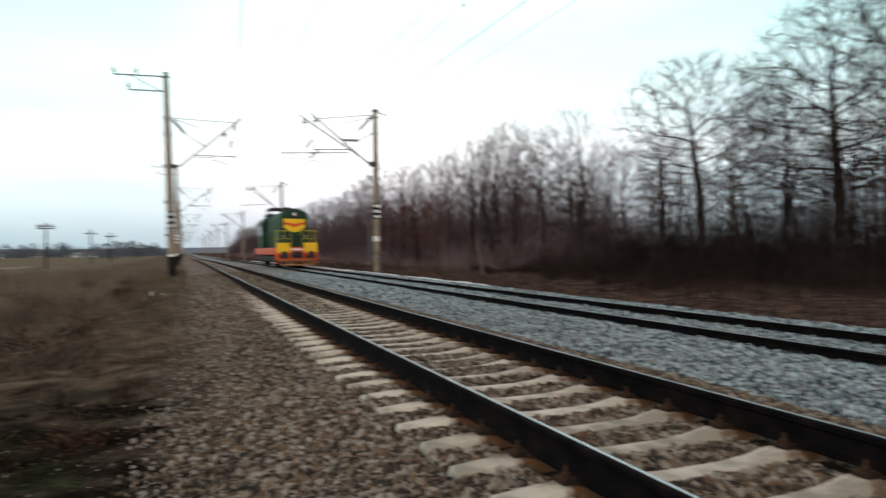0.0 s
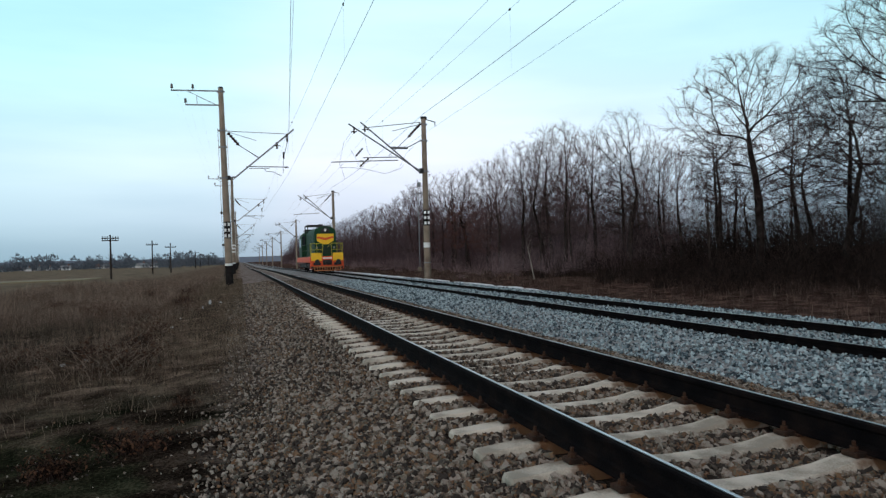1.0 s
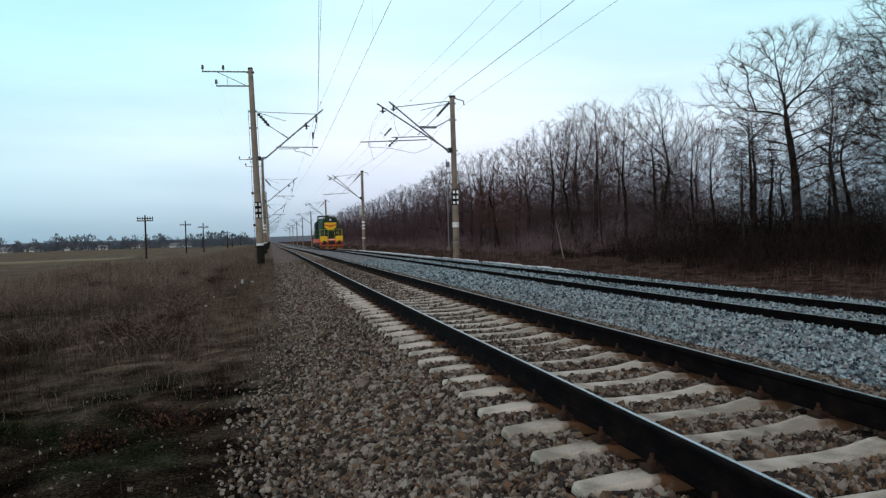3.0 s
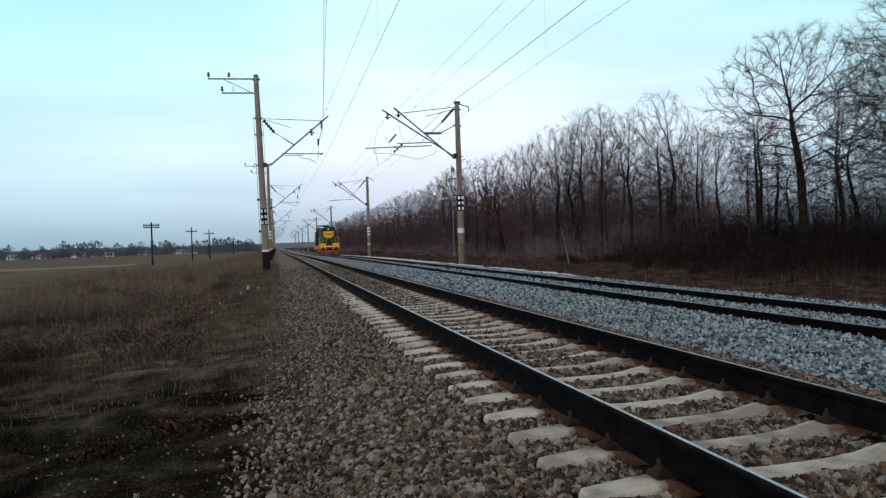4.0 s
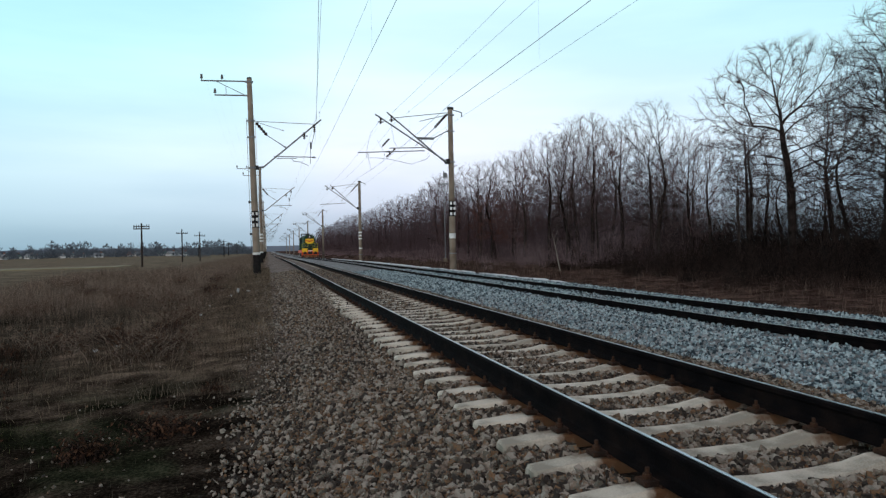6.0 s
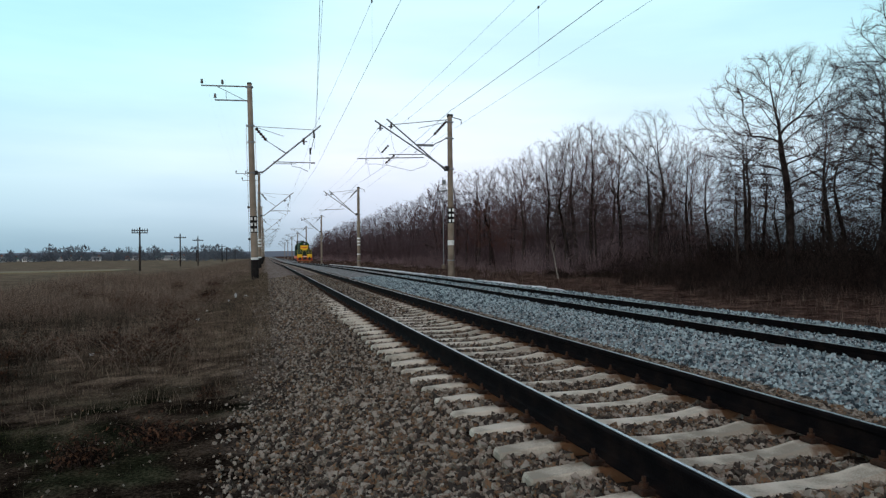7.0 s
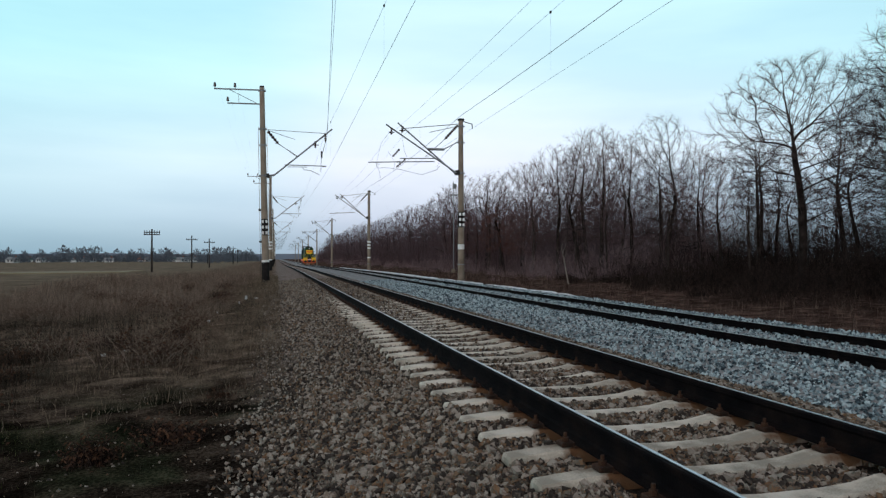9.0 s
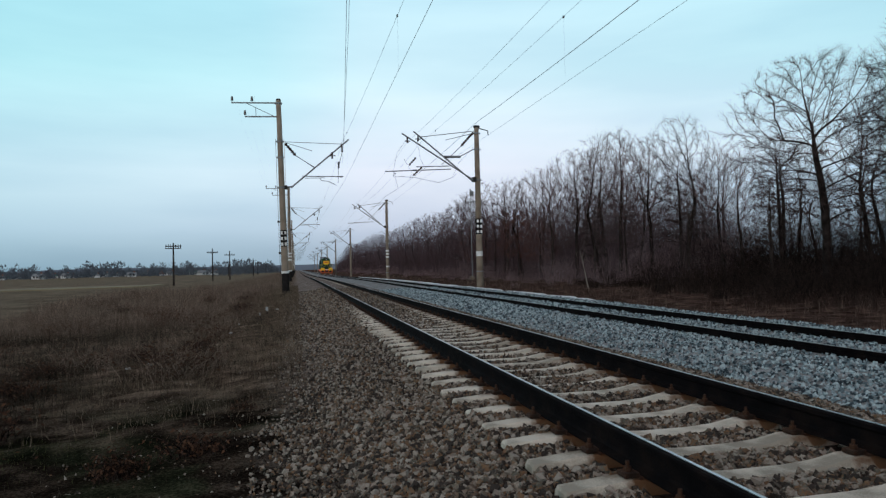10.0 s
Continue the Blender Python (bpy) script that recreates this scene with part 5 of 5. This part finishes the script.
# pale stubble strip in the field
strip = Build()
strip.loft([[(x, 110 + 2 * math.sin(x * 0.05), ground_z(x) + 0.12), (x, 124, ground_z(x) + 0.12), (x, 124, ground_z(x) - 0.3), (x, 110 + 2 * math.sin(x * 0.05), ground_z(x) - 0.3)] for x in range(-190, -20, 6)])
solid("stubble_strip", strip, material("stubble", [(0.16, 0.13, 0.08), (0.24, 0.20, 0.12)], 0.2, 0.95, 0, 0.3, 3), "pale stubble strip across the green-brown field", "field", kind="structure")


# ---- loose stones, grass and litter ----
def stone_field(name, n, place, size, mat, label, seed, faces=12):
    """Broken stones as one mesh: each a squashed, jittered and turned lump."""
    rs = np.random.RandomState(seed)
    if faces == 12:
        bv = np.array([(x, y, z) for z in (-1, 1) for y in (-1, 1) for x in (-1, 1)]) * 0.72
        bf = np.array([(0, 2, 3), (0, 3, 1), (4, 5, 7), (4, 7, 6), (0, 1, 5), (0, 5, 4), (2, 6, 7), (2, 7, 3), (0, 4, 6), (0, 6, 2), (1, 3, 7), (1, 7, 5)])
    else:
        bv = np.array([(1, 0, 0), (-1, 0, 0), (0, 1, 0), (0, -1, 0), (0, 0, 1), (0, 0, -1)], float)
        bf = np.array([(0, 2, 4), (2, 1, 4), (1, 3, 4), (3, 0, 4), (2, 0, 5), (1, 2, 5), (3, 1, 5), (0, 3, 5)])
    pos = []
    while len(pos) < n:
        p = place(rs)
        if p is not None:
            pos.append(p)
    pos = np.array(pos)
    k = len(bv)
    s = rs.uniform(size[0], size[1], (n, 1, 1)) * rs.uniform(0.6, 1.4, (n, 1, 3)) * pos[:, None, 3:4]
    v = (bv[None] * (1 + rs.uniform(-0.36, 0.34, (n, k, 1))) + rs.uniform(-0.2, 0.2, (n, k, 3))) * s
    q = rs.normal(size=(n, 4))
    q /= np.linalg.norm(q, axis=1, keepdims=True)
    w, x, y, z = q.T
    rot = np.stack([np.stack([1 - 2 * (y * y + z * z), 2 * (x * y - z * w), 2 * (x * z + y * w)], 1),
                    np.stack([2 * (x * y + z * w), 1 - 2 * (x * x + z * z), 2 * (y * z - x * w)], 1),
                    np.stack([2 * (x * z - y * w), 2 * (y * z + x * w), 1 - 2 * (x * x + y * y)], 1)], 1)
    v = np.einsum("nij,nkj->nki", rot, v) + pos[:, None, :3]
    f = (np.arange(n)[:, None, None] * k + bf[None]).reshape(-1, 3)
    me = bpy.data.meshes.new(name)
    me.from_pydata(v.reshape(-1, 3).tolist(), [], f.tolist())
    me.materials.append(mat)
    return tagged(new(name, me), label, "gravel", kind="stuff")


def near_bed(lo, hi, power):
    """Shoulder and crib stones of the near track from lo to hi metres ahead; beyond the shoulder they lie single."""
    def place(rs):
        y = lo + (hi - lo) * rs.rand() ** power
        x = rs.uniform(-2.2, 5.1)
        if x < 0.4 and rs.rand() > max(0.02, (x + 0.5) / 0.95):
            return None
        z = relief(x, y)
        if 1.45 < x < 4.2:
            k = (y - SLEEPER_Y0) / SLEEPER_STEP
            if abs(k - round(k)) * SLEEPER_STEP < 0.11:
                return None
            if min(abs(x - NEAR_X - GAUGE / 2), abs(x - NEAR_X + GAUGE / 2)) < 0.1:
                return None
            z += 0.014
        return x, y, z + rs.uniform(-0.014, 0.026), (1.0 if y < 14 else 1.3) * (1.0 if x > 0.3 else 0.75) * (1.0 if x > -0.5 else 0.6)
    return place


def far_bed(rs):
    y = 3.5 + 40 * rs.rand() ** 1.6
    x = rs.uniform(5.1, 11.7)
    if min(abs(x - FAR_X - GAUGE / 2), abs(x - FAR_X + GAUGE / 2)) < 0.07:
        return None
    return x, y, relief(x, y) + rs.uniform(-0.01, 0.03), 1.0 if y < 18 else 1.5


stone_field("gravel", 34000, near_bed(2.8, 7.2, 1.15), (0.011, 0.029), M_stone_old, "brown-grey broken stone ballast around the older track", 31)
stone_field("gravel", 62000, near_bed(7.0, 44.0, 1.8), (0.013, 0.029), M_stone_old, "brown-grey broken stone ballast around the older track", 33, 8)
stone_field("gravel", 24000, near_bed(-6.0, 2.9, 1.0), (0.014, 0.031), M_stone_old, "brown-grey broken stone ballast around the older track", 34, 8)
stone_field("gravel", 50000, far_bed, (0.015, 0.030), M_stone_new, "pale blue-grey fresh stone ballast around the newer track", 32, 8)


def near_spot(rs):
    y = 2.6 + 24 * rs.rand() ** 1.3
    return -0.3 - 9 * rs.rand() ** 1.2, y, rs.uniform(0.08, 0.32), rs.uniform(0.35, 1.0) * (0.45 if y < 8 else 1.0)


def weed_spot(rs):
    """Weeds thin out towards the gravel and towards the camera."""
    while True:
        y = 9 + 66 * rs.rand() ** 1.5
        x = -1.0 - (6.0 + 0.16 * y) * rs.rand() ** 1.1
        near = min(1.0, max(0.0, (-x - 0.8) / 2.6)) * min(1.0, max(0.0, (y - 8 + 0.4 * x) / 9))
        lump = 0.5 + noise.noise((x * 0.55, y * 0.3, 4.0))
        h = near * (0.15 + 1.1 * lump) * rs.uniform(0.6, 1.2)
        if x < -3.6 and y < 21 and rs.rand() < 0.85:
            continue
        if h > 0.25:
            return x, y, rs.uniform(0.2, 0.7), h


def dark_spot(rs):
    y = 7.5 + 15 * rs.rand()
    x = -3.2 - 6.5 * rs.rand()
    return x, y, rs.uniform(0.15, 0.5), rs.uniform(0.4, 1.0) * (0.6 + 0.8 * abs(noise.noise((x * 0.6, y * 0.4, 2.0))))


def thin_place(rs):
    y = 6 + 76 * rs.rand() ** 1.5 + 6 * rs.rand()
    return -0.15 - (12 + 0.3 * y) * rs.rand() ** 1.2, y, 0.5 + 0.4 * rs.rand()


def litter_place(rs):
    y = 2.3 + 17 * rs.rand() ** 1.4
    x = 0.25 - 7.5 * rs.rand() ** 1.1
    return x, y, 0.5 + 0.6 * rs.rand()


def moss_place(rs):
    x, y, s = ((-2.6, 7.4, 0.6), (-1.9, 16.5, 1.1), (-3.4, 5.6, 0.5), (-0.9, 4.2, 0.3), (-1.0, 20.5, 0.9))[rs.randint(5)]
    return x + s * rs.randn(), y + s * rs.randn(), 0.5 + 0.5 * rs.rand()


twig_field("dry_grass", 30000, tufts(clumps(41, 420, near_spot), -0.1), (0.10, 0.42), (0.0014, 0.0030), 1.0, M_grass, "withered brown grass tufts beside the gravel", "dry grass", 8, True)
twig_field("tall_weeds", 95000, tufts(clumps(42, 1700, weed_spot), -0.5), (0.25, 1.1), (0.0013, 0.0027), 0.65, M_weed, "tall dry reddish-brown weeds along the field edge", "dry weeds", 9, True)
twig_field("dark_weeds", 30000, tufts(clumps(43, 420, dark_spot), -2.6), (0.25, 0.95), (0.0014, 0.0028), 0.8, M_grass, "dark withered weeds at the field's edge", "dry weeds", 12, True)
twig_field("thin_grass", 24000, thin_place, (0.06, 0.28), (0.0016, 0.0032), 1.3, M_grass_pale, "short matted straw-coloured grass", "dry grass", 18, True)
def edge_place(rs):
    y = 7.5 + 44 * rs.rand() ** 1.1 + 6 * rs.rand()
    return 0.1 - 3.2 * rs.rand() ** 1.2, y, 0.6 + 0.6 * rs.rand()


twig_field("bank_grass", 60000, edge_place, (0.08, 0.3), (0.0022, 0.0042), 1.1, M_grass_pale, "flattened brown grass along the gravel's edge", "dry grass", 21, True)
twig_field("dead_leaves", 52000, litter_place, (0.025, 0.12), (0.008, 0.024), 1.5, M_debris, "dead leaves and stalk bits strewn over dark soil", "leaf litter", 19, True, True)
twig_field("winter_grass", 12000, moss_place, (0.04, 0.12), (0.0014, 0.003), 0.6, M_moss, "thin patches of dull green winter grass", "grass", 20, True)


def weed_bush(x, y, r, h, seed, stalk=None):
    """A low bush of arching stems with a few withered leaves."""
    rng = random.Random(seed)
    b = thing("weed_bush", "low withered bush with a few rust-brown leaves", "bush", pose(x, y, relief(x, y) - 0.03), "withered bushes")
    tw, lv = Twigs(), Build()
    for _ in range(170):
        a, s = rng.uniform(0, 6.283), rng.uniform(0.1, 1.0)
        p = Vector((0.3 * r * rng.gauss(0, 1), 0.3 * r * rng.gauss(0, 1), 0))
        d = Vector((math.cos(a) * s * 0.8, math.sin(a) * s * 0.8, 1.0))
        ln = h * rng.uniform(0.5, 1.1)
        for k in range(4):
            q = p + d.normalized() * ln / 4
            tw.seg(p, q, 0.004 - 0.0008 * k, 0.0033 - 0.0008 * k, 3)
            d += Vector((math.cos(a) * 0.2, math.sin(a) * 0.2, -0.22)) + Vector((rng.gauss(0, 0.15), rng.gauss(0, 0.15), rng.gauss(0, 0.1)))
            p = q
            if rng.random() < 0.35:
                e = Vector((rng.uniform(-1, 1), rng.uniform(-1, 1), rng.uniform(-1, 0.6))).normalized()
                w = e.orthogonal().normalized() * 0.012
                m = p + e * 0.022 + Vector((0, 0, 0.006))
                lv.add([p, m + w, p + e * 0.05, m - w], [(0, 1, 2), (0, 2, 3)])
    tagged(part("stalk_tangle", tw.mesh("stalk_tangle", stalk or M_bush), None, b), kind="stuff")
    tagged(part("foliage", lv.mesh("foliage", M_leaf), None, b, "rust-brown withered leaves"), kind="stuff")
    return b


def bushes():
    kinds = [weed_bush(-0.95, 6.7, 0.35, 0.34, 1), weed_bush(-3.9, 11.2, 0.5, 0.45, 3), weed_bush(-2.6, 13.8, 0.4, 0.42, 6), weed_bush(-5.6, 12.8, 0.6, 0.55, 10, M_weed)]
    spots = [(-1.5, 6.2, 0.9), (-4.8, 10.6, 1.1), (-1.9, 13.2, 0.95), (-0.7, 8.9, 0.6), (-2.9, 6.4, 0.9), (-3.4, 7.6, 0.85), (-4.4, 11.6, 1.1), (-3.0, 14.6, 1.0),
             (-3.3, 8.2, 1.2), (-3.9, 8.8, 1.5), (-4.6, 9.6, 1.7), (-5.3, 10.9, 1.8), (-4.4, 10.2, 1.4), (-6.2, 12.0, 1.9)]
    rng = random.Random(77)
    for _ in range(46):
        y = 12 + 34 * rng.random() ** 1.4
        spots.append((-1.6 - (4.5 + 0.12 * y) * rng.random(), y, rng.uniform(0.9, 1.7)))
    for i, (x, y, s) in enumerate(spots):
        b = copy_thing(kinds[i % 3] if i < 14 else kinds[rng.choice((1, 2, 3, 3, 3))], pose(x, y, relief(x, y) - 0.03, 0, 0, rng.uniform(0, 360)))
        b.scale = (s, s, s * rng.uniform(0.8, 1.15))


bushes()


def litter(x, y, sx, sy, h, label):
    rng = random.Random(int(100 * (x + y)))
    b = Build()
    ring = lambda s, z: [((sx * s * math.cos(a) * rng.uniform(0.7, 1.2)), (sy * s * math.sin(a) * rng.uniform(0.7, 1.2)), z + rng.uniform(-0.15, 0.15) * h) for a in [2 * math.pi * i / 9 for i in range(9)]]
    b.loft([ring(0.7, -0.02), ring(1.0, h * 0.35), ring(0.8, h * 0.8), ring(0.3, h)])
    ob = solid("litter", b, M_scrap, label, "litter", group="scraps of litter")
    ob.location = (x, y, relief(x, y) + 0.03)


for x, y, sx, sy, h in ((-1.06, 25.7, 0.09, 0.08, 0.22), (-1.25, 24.6, 0.06, 0.06, 0.12), (-0.72, 26.2, 0.12, 0.06, 0.05), (-1.75, 19.1, 0.10, 0.05, 0.04), (-3.0, 13.2, 0.09, 0.04, 0.04),
                        (-2.6, 32, 0.08, 0.06, 0.08), (-2.7, 13.6, 0.06, 0.04, 0.03), (-1.7, 21.2, 0.05, 0.05, 0.05)):
    litter(x, y, sx * 0.6, sy * 0.6, h * 0.6, "crumpled white plastic scrap lying in dry grass")


def snow_patch(x, y, sx, sy):
    """A ragged flat heap of old snow."""
    rng = random.Random(int(37 * y))
    b = Build()
    n = 22
    wob = [rng.uniform(0.55, 1.2) for _ in range(n)]
    def ring(s, z):
        return [(sx * s * w * math.cos(2 * math.pi * i / n), sy * s * w * math.sin(2 * math.pi * i / n), z + rng.uniform(-0.012, 0.012)) for i, w in enumerate(wob)]
    b.loft([ring(1.0, -0.10), ring(0.97, 0.0), ring(0.8, 0.035), ring(0.45, 0.05), ring(0.12, 0.055)])
    me = smooth(b.mesh("snow_patch", M_snow))
    ob = tagged(new("snow_patch", me), "thin strip of old snow along the gravel's edge", "snow", "snow patches")
    ob.location = (x, y, ground_z(x) + dip(y) + 0.07)


srng = random.Random(6)
y = 25.0
while y < 120:
    snow_patch(11.0 + srng.uniform(-0.15, 0.25), y, srng.uniform(0.07, 0.22), srng.uniform(0.35, 1.3))
    y += srng.uniform(0.35, 1.5)

left_first = left_pole(pose(LEFT_X + 0.09, POLE_YS[0], 0, 0, -1.2, 0), True)
left_next = left_pole(pose(LEFT_X, POLE_YS[1], 0), False)
right_first = right_pole(pose(RIGHT_X, POLE_YS[0], 0), True)
right_next = right_pole(pose(RIGHT_X, POLE_YS[1], -0.3), False)
left_far = left_pole(pose(LEFT_X, POLE_YS[2], 0), False, False)
right_far = right_pole(pose(RIGHT_X, POLE_YS[2], -0.45), False, False)
for y in POLE_YS[3:]:
    copy_thing(left_far, pose(LEFT_X, y, 0))
    copy_thing(right_far, pose(RIGHT_X, y, -0.45))
wires()
tele = telegraph_pole(pose(-18.3, 110, -1.0, 0, 0, 0), True)
tele2 = telegraph_pole(pose(-17.4, 152, -0.6, 0, 0, 12), False)
for x, y in ((-14.6, 160), (-15.5, 262), (-28.0, 300), (-17.5, 330), (-16.0, 385)):
    copy_thing(tele2, pose(x, y, -1.0, 0, 0, 8))
build_track(NEAR_X, 0.0, "older railway track with rusty rails on pale concrete sleepers in brown gravel", range(-20, 285), 70, 0.0)
build_track(FAR_X, FAR_DZ, "newer railway track with dark rails on concrete sleepers sunk in pale gravel", range(0, 150), 60, 0.03)


def motions():
    walk(LOCO, [(t, pose(FAR_X, y, FAR_DZ + dip(y + 8))) for t, y in ((0.0, 53.0), (0.5, 59.8), (1.5, 73.8), (2.5, 88.2), (4.0, 109.2), (5.5, 129.8), (7.0, 149.6), (8.5, 168.6), (10.0, 187.0))])


motions()
